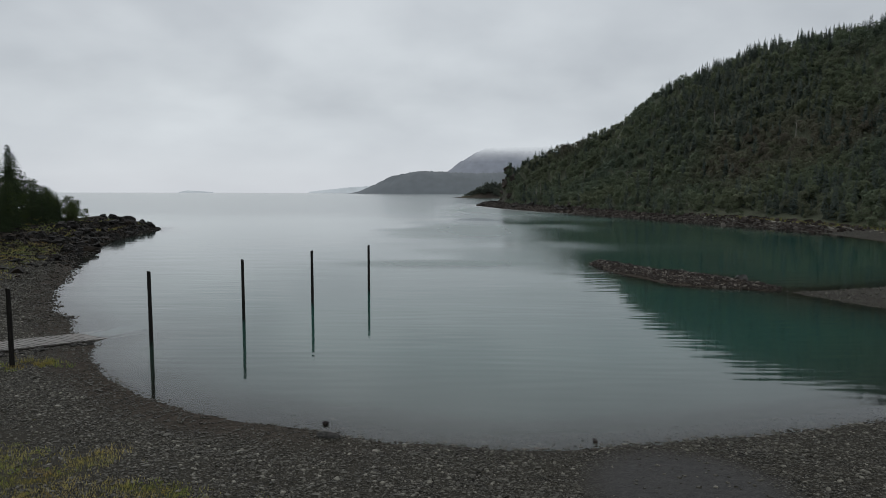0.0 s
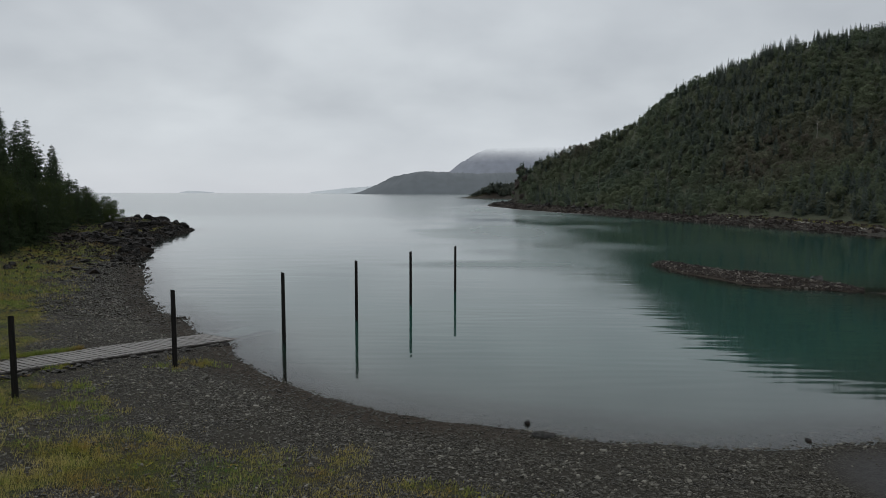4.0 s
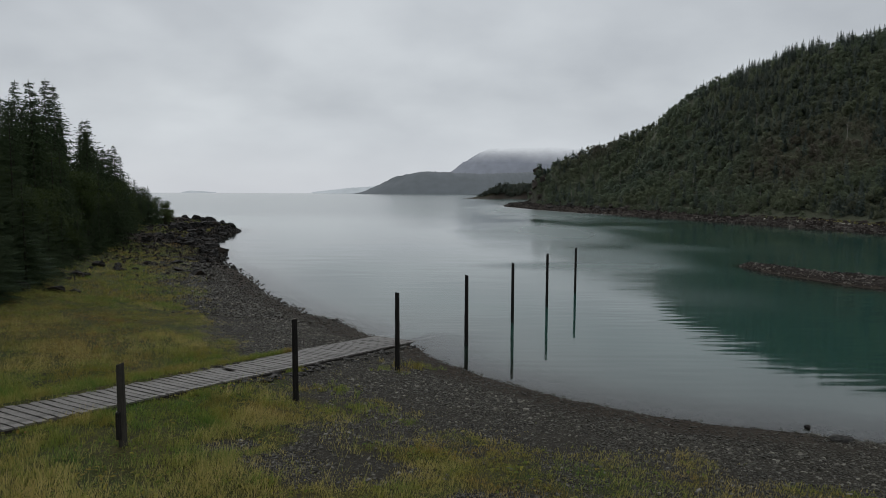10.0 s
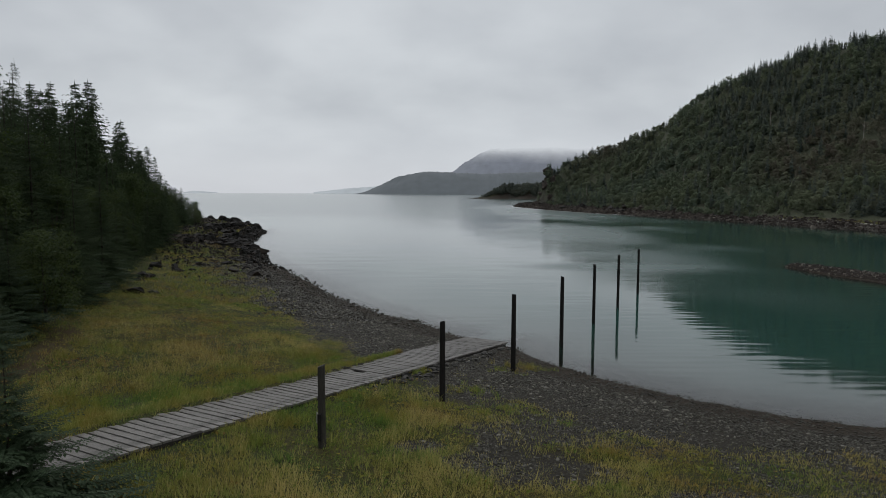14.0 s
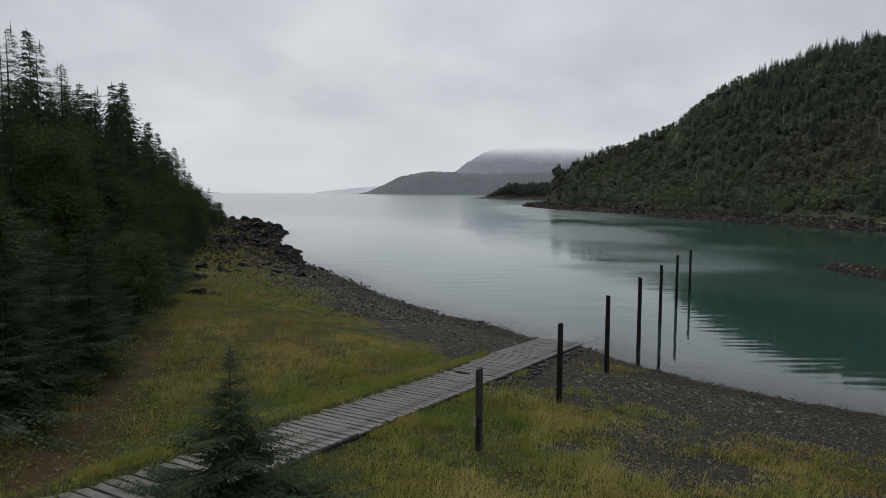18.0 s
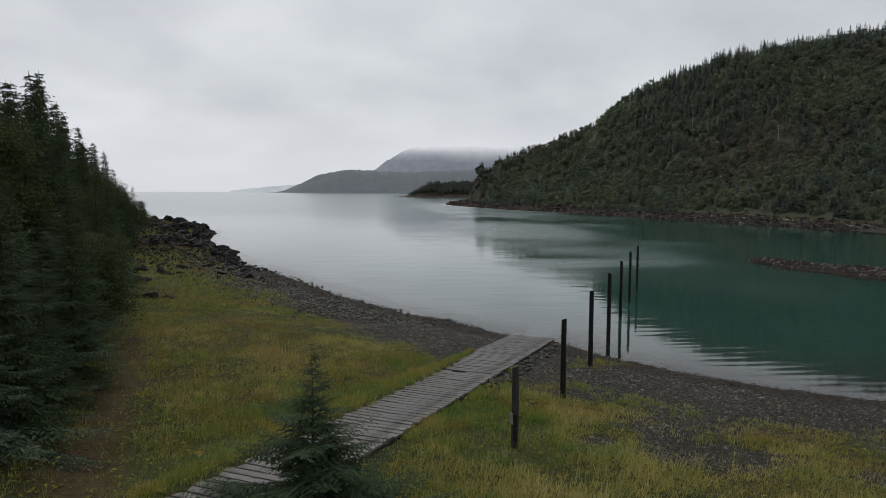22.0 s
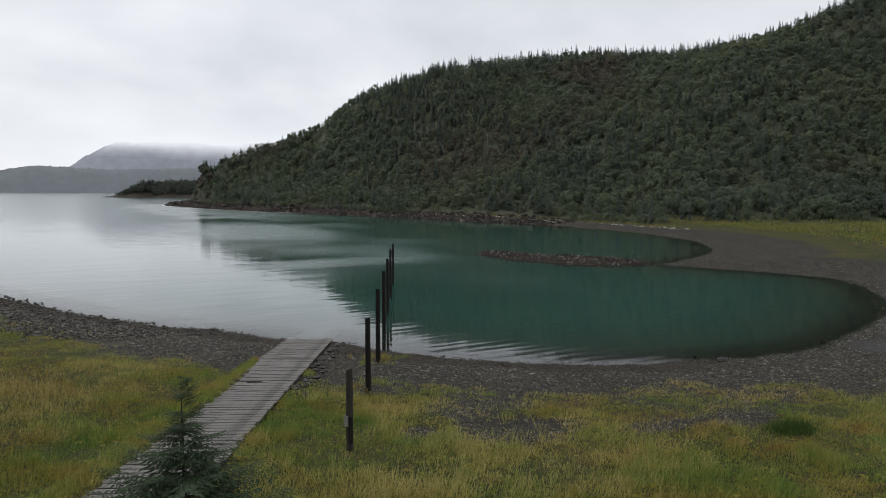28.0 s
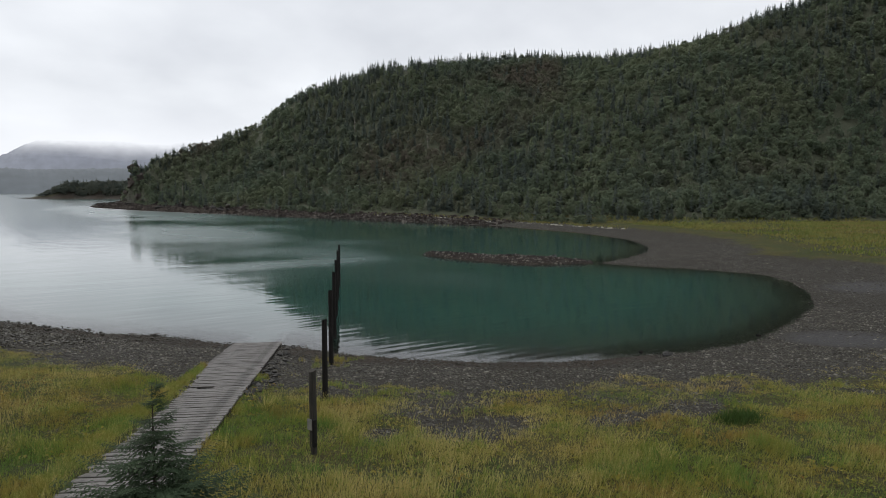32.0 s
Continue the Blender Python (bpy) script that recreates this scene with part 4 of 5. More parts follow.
for x, y, size, turn in ((-47.4, 20.6, 1.15, 2.0), (-46.6, 24.6, 0.62, 3.1), (-48.4, 28.4, 0.8, 4.4), (-48.9, 33.0, 0.55, 0.9), (-51.2, 37.4, 0.75, 5.2), (-52.6, 42.5, 0.6, 1.7), (-54.6, 48.0, 0.7, 2.6)):
    young = plant(broad, x, y, size, turn, wide=1.1)
    tagged(young, "young dark spruce with branches to the ground at the wood's edge")
sapling = spruce("spruce_sapling", "small dark blue-green spruce sapling beside the boat ramp", 3.5, 2.0, 22, 8, 20, 62, M_SAPLING, 0.10, 0.02, 0.10, 1.2, 0.5, 0.28, 0.30, 4, 1.25)
plant(sapling, -35.6, 11.3, 1.03, 1.1, 0.05, 1.15)

# ---------------------------------------------------------------- far woods


def forest(name, mat, label, protos_arrays, points, sizes, turns, tints):
    V, F, T, at = [], [], [], 0
    for k, (x, y, z) in enumerate(points):
        v, f = protos_arrays[k % len(protos_arrays)]
        V.append(rotate_z(v, turns[k]) * sizes[k] + (x, y, z))
        F.append(f + at)
        T.append(np.full(len(v), tints[k]))
        at += len(v)
    ob = new(name, mesh_of(name, np.vstack(V), np.vstack(F), mat, tint=np.concatenate(T)))
    return tagged(ob, label, "forest", kind="stuff")


def hill_points(count, seed):
    """Places on the hill that face the cove, up to just behind the ridge."""
    r = np.random.default_rng(seed)
    p = np.column_stack([r.uniform(15, 420, count * 6), r.uniform(20, 445, count * 6)])
    behind = inside(p, HILL_FOOT + [(1500, 0), (1500, 470), (60, 462)])
    p = p[behind]
    a, rr = distance_to(p, HILL_FOOT), distance_to(p, [q[:2] for q in RIDGE])
    past = inside(p, [q[:2] for q in RIDGE] + [(1500, 60), (1500, 900), (30, 900)])
    p = p[((~past) | (rr < 14)) & (a > 2) & (np.hypot(p[:, 0] + 37, p[:, 1]) > 90)]
    return p[:count]


r = np.random.default_rng(71)


def far_spruce(r, tiers=15, per=8):
    """A spruce seen from far: close tiers of narrow, drooping boughs round a slim spire."""
    n = tiers * per
    f = np.repeat((np.arange(tiers) + 0.2) / tiers, per) + r.uniform(0, 0.07, n)
    f = np.minimum(f, 0.99)
    a = r.random(n) * 6.28
    reach = (2.1 * (1 - f) ** 0.75 + 0.12) * r.uniform(0.65, 1.25, n)
    base = np.column_stack([0 * f, 0 * f, 11 * (0.05 + 0.95 * f)])
    out, side = np.column_stack([np.cos(a), np.sin(a), 0 * a]), np.column_stack([-np.sin(a), np.cos(a), 0 * a])
    wide = (reach * r.uniform(0.20, 0.42, n) + 0.12)[:, None]
    mid = base + out * (reach * 0.30)[:, None]
    tip = base + out * reach[:, None] - np.column_stack([0 * f, 0 * f, reach * r.uniform(0.25, 0.6, n)])
    low = np.column_stack([0 * f, 0 * f, r.uniform(0.1, 0.3, n)])
    v = np.stack([mid - side * wide + low * 0.3, mid + side * wide - low, tip], 1).reshape(-1, 3)
    spire = np.array([(-0.10, 0, 10.1), (0.10, 0, 10.1), (0, 0, 11.6), (0, -0.10, 10.1), (0, 0.10, 10.1), (0, 0, 11.6)])
    v = np.vstack([v, spire])
    return v, np.arange(len(v)).reshape(-1, 3)


def far_alder(r, count=110):
    """A broadleaf crown seen from far: sprays of leaves that lie like shingles on a few uneven domes."""
    k = 9
    c = np.column_stack([r.uniform(-1.7, 1.7, k), r.uniform(-1.7, 1.7, k), r.uniform(1.0, 5.4, k)])
    c[:, :2] *= (1.15 - 0.13 * c[:, 2:])
    rad = r.uniform(0.8, 1.6, k)
    pick = r.integers(0, k, count)
    n = r.normal(size=(count, 3))
    n[:, 2] = np.abs(n[:, 2]) - 0.25
    n /= np.linalg.norm(n, axis=1)[:, None]
    base = c[pick] + n * (rad[pick] * r.uniform(0.85, 1.08, count))[:, None]
    n = n + 0.16 * r.normal(size=n.shape) + np.array([0, 0, 0.35])
    n /= np.linalg.norm(n, axis=1)[:, None]
    t = np.cross(n, r.normal(size=n.shape))
    t /= np.linalg.norm(t, axis=1)[:, None]
    b = np.cross(n, t)
    s = r.uniform(0.32, 0.70, count)[:, None]
    v = np.stack([base - t * s, base + t * s * 0.9, base + b * s * 1.5], 1).reshape(-1, 3)
    return v, np.arange(3 * count).reshape(-1, 3)


low_spruce = [far_spruce(np.random.default_rng(80 + i)) for i in range(6)]
low_alder = [far_alder(np.random.default_rng(90 + i)) for i in range(6)]
places = hill_points(13000, 72)
up_slope = distance_to(places, HILL_FOOT) / (distance_to(places, HILL_FOOT) + distance_to(places, [q[:2] for q in RIDGE]) + 1e-6)
stand = value_noise(places, 0.018, 74) + 0.5 * value_noise(places, 0.06, 75)
conifer = r.random(len(places)) < np.clip(0.16 + 0.22 * smooth(up_slope, 0.55, 0.95) + 0.55 * stand, 0.06, 0.75)
conifer |= (up_slope > 0.93) & (r.random(len(places)) < 0.7)
crest = curve_through([q[:2] for q in RIDGE[:-1]], 0.02)
crest = crest[r.integers(0, len(crest), 420)] + r.normal(0, 3.5, (420, 2))
places, conifer, up_slope = np.vstack([places, crest]), np.concatenate([conifer, np.ones(420, bool)]), np.concatenate([up_slope, np.ones(420)])
# brush between the hill's foot and the rocks of the shore
brush = np.column_stack([r.uniform(10, 110, 9000), r.uniform(100, 440, 9000)])
_, bs, _, bh = lookup(brush)
brush = brush[(bh <= 0.5) & (bs > 9) & (bs < 40) & (brush[:, 1] > np.where(bs > 15, 112, 205)) & (brush[:, 1] < 372)][:1100]
places, conifer, up_slope = np.vstack([places, brush]), np.concatenate([conifer, r.random(len(brush)) < 0.12]), np.concatenate([up_slope, np.zeros(len(brush))])
z = height_at(places) - 0.4
pts = np.column_stack([places, z])
tone = np.clip(0.35 + 0.55 * value_noise(places, 0.03, 77) + r.normal(0, 0.22, len(places)), 0, 1)
n1, n2 = conifer.sum(), (~conifer).sum()
forest("hillside_spruces", M_HAZED_NEEDLE, "dense dark spruces over a steep hillside", low_spruce, pts[conifer], (0.34 + 0.46 * r.random(n1) ** 1.3) * (1 - 0.14 * smooth(up_slope[conifer], 0.8, 1.0)) * (1 - 0.25 * smooth(pts[conifer][:, 1], 300, 370)), r.uniform(0, 6.28, n1), tone[conifer])
forest("hillside_alders", M_HAZED_LEAF, "dull green alders and brush over the hillside", low_alder, pts[~conifer], r.uniform(0.36, 0.80, n2) * (0.55 + 0.45 * smooth(up_slope[~conifer], 0.0, 0.05)), r.uniform(0, 6.28, n2), tone[~conifer])

# pale dead snags among the living trees
M_SNAG = material("bleached_snag", [(0.3, (0.16, 0.15, 0.13)), (0.7, (0.30, 0.28, 0.25))], 2.0, 0.9)
snag_spots = hill_points(26, 79)
for x, y in snag_spots:
    hgt = float(r.uniform(6, 10))
    snag = new("dead_snag", None)
    trunk_ = part("trunk", trunk_bm(hgt, 0.16, float(r.uniform(-0.06, 0.06)), 5), M_SNAG, snag)
    for q in range(4):
        limb = part("limb", trunk_bm(float(r.uniform(0.8, 1.8)), 0.05, 0.0, 4), M_SNAG, snag)
        limb.matrix_basis = Matrix.LocRotScale((0, 0, hgt * float(r.uniform(0.45, 0.85))), Euler((float(r.uniform(0.7, 1.3)), 0, float(r.uniform(0, 6.28)))), None)
    snag.location = (x, y, settle(x, y, 0.0))
    tagged(snag, "bleached dead snag standing among hillside trees", "tree", "snags on the hill")

# woods on the next point
pp = np.column_stack([r.uniform(-20, 210, 9000), r.uniform(850, 985, 9000)])
hh, ss, _, _ = lookup(pp)
keep = (ss > 7) & (pp[:, 0] > 6 + 4 * value_noise(pp, 0.05, 97)) & (r.random(9000) < np.where(ss < 30, 1.0, 0.4))
pp, hh, ss = pp[keep][:1300], hh[keep][:1300], ss[keep][:1300]
half = len(pp) // 7
size = 0.45 + 0.75 * smooth(pp[:, 0], 4, 26)
stand_at = np.column_stack([pp, hh - 0.5])
forest("point_spruces", M_HAZED_POINT, "dark spruces on the next point of land", low_spruce, stand_at[:half], r.uniform(0.65, 1.0, half) * size[:half], r.uniform(0, 6.28, half), r.random(half))
forest("point_alders", M_HAZED_POINT, "dull green brush on the next point of land", low_alder[:3], stand_at[half:], r.uniform(0.8, 1.3, len(pp) - half) * size[half:], r.uniform(0, 6.28, len(pp) - half), r.random(len(pp) - half))

# ---------------------------------------------------------------- ramp


def ramp_z(u):
    return RAMP_SLOPE * u


ramp_root = new("boat_ramp")
tagged(ramp_root, "long weathered grey plank boat ramp running down into the water", "ramp")
ramp_root.matrix_basis = Matrix.Translation(RAMP_END) @ Matrix((( RAMP_SIDE.x, RAMP_WAY.x, 0, 0), (RAMP_SIDE.y, RAMP_WAY.y, 0, 0), (0, 0, 1, 0), (0, 0, 0, 1)))
tilt = math.atan(RAMP_SLOPE)
START, STOP, PITCH = -6.0, 36.0, 0.315
for k, off in enumerate((-RAMP_WIDTH / 2 + 0.12, 0.0, RAMP_WIDTH / 2 - 0.12)):
    bm = bmesh.new()
    box(bm, (-0.11, START, -0.36), (0.11, STOP, -0.062), 0.015)
    beam = part("stringer", bm, M_BEAM, ramp_root, "black tarred side beam" if k != 1 else "")
    beam.matrix_basis = Matrix.LocRotScale((off, 0, 0.0), Euler((tilt, 0, 0)), None)
plank_r = random.Random(3)
plank_meshes = []
for k in range(6):
    bm = bmesh.new()
    half, wide = RAMP_WIDTH / 2, PITCH / 2 - (0.013 + 0.006 * (k % 3))
    cuts = 7
    rows_ = []
    for i in range(cuts + 1):
        x = -half + 2 * half * i / cuts
        if i in (0, cuts):
            x += plank_r.uniform(-0.025, 0.025)
        wob = [plank_r.uniform(-0.012, 0.004) for _ in range(2)]
        top = plank_r.uniform(-0.008, 0.006)
        rows_.append([bm.verts.new(c) for c in ((x, -wide - wob[0], -0.06), (x, -wide - wob[0], top - 0.006), (x, -wide + 0.012, top), (x, wide - 0.012, top + 0.003), (x, wide + wob[1], top - 0.006), (x, wide + wob[1], -0.06))])
    for a, b in zip(rows_, rows_[1:]):
        for j in range(6):
            bm.faces.new((a[j], a[(j + 1) % 6], b[(j + 1) % 6], b[j]))
    bm.faces.new(rows_[0][::-1]), bm.faces.new(rows_[-1])
    bmesh.ops.recalc_face_normals(bm, faces=bm.faces)
    me = bpy.data.meshes.new("plank")
    bm.to_mesh(me)
    bm.free()
    me.materials.append(M_PLANK)
    plank_meshes.append(me)
u, k = START, 0
while u < STOP:
    ob = part("plank", plank_meshes[plank_r.randrange(6)], None, ramp_root)
    shift, lift = plank_r.uniform(-0.015, 0.015), plank_r.uniform(-0.006, 0.006)
    ob.matrix_basis = Matrix.LocRotScale((shift, u, ramp_z(u) + lift), Euler((tilt + plank_r.uniform(-0.006, 0.006), 0, plank_r.uniform(-0.006, 0.006))), (1 if plank_r.random() > 0.03 else 0.93, 1, 1))
    if k == 59:
        ob.matrix_basis = Matrix.LocRotScale((0.72, u, ramp_z(u) - 0.01), Euler((tilt, 0, 0.012)), (0.47, 1, 1))
        rest = part("plank", plank_meshes[k % 6], None, ramp_root, "broken plank end")
        rest.matrix_basis = Matrix.LocRotScale((-0.95, u, ramp_z(u) - 0.02), Euler((tilt, 0.02, -0.02)), (0.30, 1, 1))
    if k in (65, 74, 83):
        ob.matrix_basis = Matrix.LocRotScale((0.16, u, ramp_z(u) - 0.01), Euler((tilt, 0, 0.008)), (0.86, 0.94, 1))
    u += PITCH
    k += 1

# ---------------------------------------------------------------- piles
PILES = [(-30.70, 16.62), (-27.55, 22.80), (-24.40, 29.03), (-21.12, 35.60), (-18.0, 41.88), (-14.88, 48.12), (-11.55, 54.75)]
TOPS = [3.93, 3.93, 3.96, 3.95, 3.95, 3.98, 3.87]


def pile(x, y, top, i):
    base = min(float(height_at([(x, y)])[0]), 0.2) - 0.6 if i > 2 else float(height_at([(x, y)])[0]) - 0.3
    r = random.Random(90 + i)
    root = new("mooring_pile")
    root.location = (x, y, base)
    rad, sides, hgt = 0.102 + 0.008 * r.random(), 14, top - base
    bm = bmesh.new()
    rings = []
    for k in range(9):
        f = k / 8
        ring = []
        for j in range(sides):
            a = 2 * math.pi * j / sides
            q = rad * (1.05 - 0.13 * f) * (1 + 0.05 * math.sin(2 * a + i) + 0.03 * r.uniform(-1, 1))
            slant = 0.35 * q * math.cos(a + i) if k == 8 else 0
            ring.append(bm.verts.new((q * math.cos(a), q * math.sin(a), f * hgt + slant)))
        rings.append(ring)
    for lo, hi in zip(rings, rings[1:]):
        for j in range(sides):
            bm.faces.new((lo[j], lo[(j + 1) % sides], hi[(j + 1) % sides], hi[j]))
    bm.faces.new(rings[-1]), bm.faces.new(rings[0][::-1])
    part("shaft", bm, M_POST_GREY if i == 0 else M_POST, root)
    if i == 0:
        bm = bmesh.new()
        box(bm, (-0.05, -0.20, 0), (0.05, -0.08, 0.75), 0.01)
        ob = part("cleat", bm, M_POST, root, "dark timber cleat bolted on")
        ob.location = (-0.03, 0, 0.55)
        for z in (0.14, 0.60):
            bm = bmesh.new()
            bmesh.ops.create_cone(bm, cap_ends=True, segments=6, radius1=0.018, radius2=0.016, depth=0.02, matrix=Matrix.Translation((0, -0.207, z)) @ Matrix.Rotation(radians(90), 4, "X"))
            part("bolt", bm, M_BEAM, ob, "rusty bolt head")
        bm = bmesh.new()
        box(bm, (-0.085, -0.135, 0), (0.085, -0.115, 0.30), 0.004)
        ob = part("tag", bm, M_TAG, root, "pale square plate")
        ob.matrix_basis = Matrix.LocRotScale((0, 0, 1.0), Euler((0, 0, radians(-70))), None)
        tagged(root, "short weathered grey timber pile standing in grass", "pile", "row of piles")
    else:
        tagged(root, "black tarred timber pile standing in gravel" if i < 3 else "black tarred timber pile standing in the water", "pile", "row of piles")


for i, ((x, y), top) in enumerate(zip(PILES, TOPS)):
    pile(x, y, top, i)

# ---------------------------------------------------------------- rocks


def rock_mesh(name, seed, mat, flat=0.6, cuts=2, jag=0.05):
    """An angular block: a ball split along a few planes."""
    r = random.Random(seed)
    bm = bmesh.new()
    bmesh.ops.create_icosphere(bm, subdivisions=cuts + 1, radius=0.6)
    for _ in range(8):
        n = Vector((r.gauss(0, 1), r.gauss(0, 1), r.gauss(0, 0.8))).normalized()
        d = r.uniform(0.22, 0.42)
        for v in bm.verts:
            over = v.co.dot(n) - d
            if over > 0:
                v.co -= n * over
    for v in bm.verts:
        v.co += Vector((noise.noise(v.co * 5 + Vector((seed, 0, 0))), noise.noise(v.co * 5 + Vector((0, seed, 0))), noise.noise(v.co * 5 + Vector((0, 0, seed))))) * jag
        v.co.z *= flat
    me = bpy.data.meshes.new(name)
    bm.to_mesh(me)
    bm.free()
    me.materials.append(mat)
    return me


def rock(name, label, x, y, size, seed, mat, flat=0.6, sink=0.25, group="", turn=0.0, stretch=(1, 1), z=None, jag=0.05):
    ob = new(name, rock_mesh(name, seed, mat, flat, jag=jag))
    ground_z = float(height_at([(x, y)])[0]) if z is None else z
    ob.matrix_basis = Matrix.LocRotScale((x, y, ground_z + size * flat * (0.5 - sink)), Euler((0, 0, turn)), (size * stretch[0], size * stretch[1], size))
    return tagged(ob, label, "rock", group)


rock("boulder", "flat grey boulder at the water's edge", -8.4, 21.7, 0.5, 1, M_BOULDER, 0.55, 0.05, stretch=(1.4, 0.9))
rock("boulder", "small dark rock standing in shallow water", -8.8, 23.1, 0.26, 2, M_ROCK, 0.7, 0.2, z=-0.05)
rock("boulder", "rounded grey boulder on the rubble islet", 23.2, 62.4, 1.0, 3, M_BOULDER, 0.8, 0.15)
rock("boulder", "pale grey boulder on the far beach", 91.4, 135.0, 1.9, 4, M_PALE_BOULDER, 0.8, 0.2)
rock("boulder", "small dark stone in shallow water", 0.6, 21.7, 0.25, 5, M_ROCK, 0.8, 0.2, z=-0.03)
rock("boulder", "dark rock lying on turf by the wood", -49.7, 44.1, 1.3, 6, M_ROCK, 0.55, 0.3, stretch=(1.5, 0.9))
rock("boulder", "dark rock lying on turf by the wood", -46.9, 62.0, 1.3, 7, M_ROCK, 0.6, 0.3, stretch=(1.3, 1))
rock("boulder", "dark rock lying on turf by the wood", -49.5, 63.5, 1.0, 8, M_ROCK, 0.6, 0.3)
crag_r = random.Random(12)
# outcrops in the turf below the wood
for cx, cy, spread, count in ((-52.3, 67.5, 1.8, 8), (-54.5, 75.0, 2.0, 9), (-52.6, 51.6, 1.2, 4), (-50.2, 43.2, 1.0, 3), (-55.8, 60.5, 1.3, 4)):
    for k in range(count):
        x, y = cx + crag_r.gauss(0, spread), cy + crag_r.gauss(0, spread * 0.8)
        rock("turf_crag", "dark jagged rock cropping out of turf below the wood", x, y, crag_r.uniform(0.4, 1.2), 1300 + int(cy) * 10 + k, M_ROCK, crag_r.uniform(0.5, 0.8), 0.3, "outcrops in the turf", crag_r.uniform(0, 6), (crag_r.uniform(1, 1.6), 1), jag=0.15)
# crags along the western point
for k in range(190):
    line = curve_through([(-53.2, 83), (-56, 91), (-61, 104), (-65, 117), (-68, 130), (-71, 139), (-73.5, 144)], 0.1)
    p = line[int(crag_r.random() * (len(line) - 1))]
    back = 11 * crag_r.random() ** 1.3 + 0.2
    x, y = p[0] - back * 0.9, p[1] + crag_r.uniform(-2, 2)
    big = crag_r.random() < 0.2
    rock("shore_crag", "jagged dark crag on the rocky point", x, y, crag_r.uniform(1.3, 2.0) if big else crag_r.uniform(0.5, 1.3), 100 + k, M_ROCK, crag_r.uniform(0.55, 1.0), 0.3, "crags on the point", crag_r.uniform(0, 6), (crag_r.uniform(0.9, 1.7), 1), jag=0.16)
rock("shore_crag", "blocky dark crag jutting into the water", -54.6, 86.5, 2.3, 1160, M_ROCK, 0.6, 0.2, "crags on the point", 0.6, (1.5, 1), jag=0.14)
# crags at the foot of the hill's seaward end
for k in range(44):
    t = crag_r.random()
    line = curve_through([(12, 431), (10.5, 405), (15, 368), (21, 332), (31, 292), (40, 265), (50, 232)], 0.1)
    p = line[int(t * (len(line) - 1))]
    x, y = p[0] + crag_r.uniform(0, 9), p[1] + crag_r.uniform(-3, 3)
    rock("shore_crag", "dark crag along the foot of the hill", x, y, crag_r.uniform(1.0, 2.8), 200 + k, M_ROCK, crag_r.uniform(0.4, 0.7), 0.25, "crags at the hill foot", crag_r.uniform(0, 6), (crag_r.uniform(1, 1.8), 1), jag=0.14)

# ---------------------------------------------------------------- stones and grass
CUBE_F = np.array([(0, 1, 3, 2), (4, 6, 7, 5), (0, 4, 5, 1), (2, 3, 7, 6), (1, 5, 7, 3)])


def stones_mesh(name, mat, points, sizes, r, tints, flat=0.4):
    """Angular flat stones, each an uneven six-sided block."""
    n = len(points)
    unit = np.array([(x, y, z) for x in (-1, 1) for y in (-1, 1) for z in (-1, 1)], float)
    v = unit[None] * (0.5 + 0.32 * (r.random((n, 8, 3)) - 0.5))
    v[:, :, 2] *= flat * (0.7 + 0.6 * r.random((n, 1)))
    v[:, :, 1] *= 0.55 + 0.45 * r.random((n, 1))
    v[:, unit[:, 2] > 0, :2] *= 0.72
    a, b = r.random(n) * 6.28, r.normal(0, 0.22, n)
    v *= sizes[:, None, None]
    z = v[:, :, 2] + v[:, :, 0] * b[:, None]
    x = v[:, :, 0] * np.cos(a)[:, None] - v[:, :, 1] * np.sin(a)[:, None]
    y = v[:, :, 0] * np.sin(a)[:, None] + v[:, :, 1] * np.cos(a)[:, None]
    verts = np.stack([x, y, z], 2) + points[:, None, :]
    faces = (CUBE_F[None] + 8 * np.arange(n)[:, None, None]).reshape(-1, 4)
    return mesh_of(name, verts.reshape(-1, 3), faces, mat, tint=np.repeat(tints, 8))


def scatter(count, lo, hi, r, keep):
    p = np.column_stack([r.uniform(lo[0], hi[0], count), r.uniform(lo[1], hi[1], count)])
    h, s, w, b = lookup(p)
    ok = r.random(count) < keep(p, s, w, h)
    return p[ok], h[ok], s[ok], w[ok]


def on_ramp(p, margin=0.0):
    d = p - np.array(RAMP_END[:2])
    return np.abs(d @ np.array(RAMP_SIDE[:2])) < RAMP_WIDTH / 2 + margin


r = np.random.default_rng(101)


def stone_keep(p, s, w, h):
    sand = np.hypot((p[:, 0] - 2.2) / 3.4, (p[:, 1] - 17.5) / 4.2) < 0.85
    v = vegetation(p, s, w)
    return (s > -1.6) * (s < 15) * (1 - v) ** 1.3 * np.where(sand, 0.06, 1.0) * (0.55 + 0.45 * (value_noise(p, 0.3, 44) > -0.1)) * ~on_ramp(p) * (1 - 0.3 * (p[:, 0] < -9) * (1 - smooth(s + 0.8 * value_noise(p, 0.4, 47), 1.0, 2.4)))


p, h, s, w = scatter(190000, (-46, 8), (14, 56), r, stone_keep)
size = 0.05 + 0.10 * r.random(len(p)) ** 2.2 + 0.12 * (r.random(len(p)) < 0.006)
pale = r.random(len(p)) < 0.30
tone = np.where(pale, 0.08 + 0.40 * r.random(len(p)) ** 2, r.uniform(0, 0.08, len(p)))
tone = np.where((p[:, 0] < -9) & (s < 2.2 + 1.2 * value_noise(p, 0.4, 46)), tone * 0.12, tone)
tagged(new("beach_stones", stones_mesh("beach_stones", M_STONE, np.column_stack([p, h + 0.012]), size, r, tone, 0.32)), "loose flat grey stones over the gravel beach", "gravel", kind="stuff")
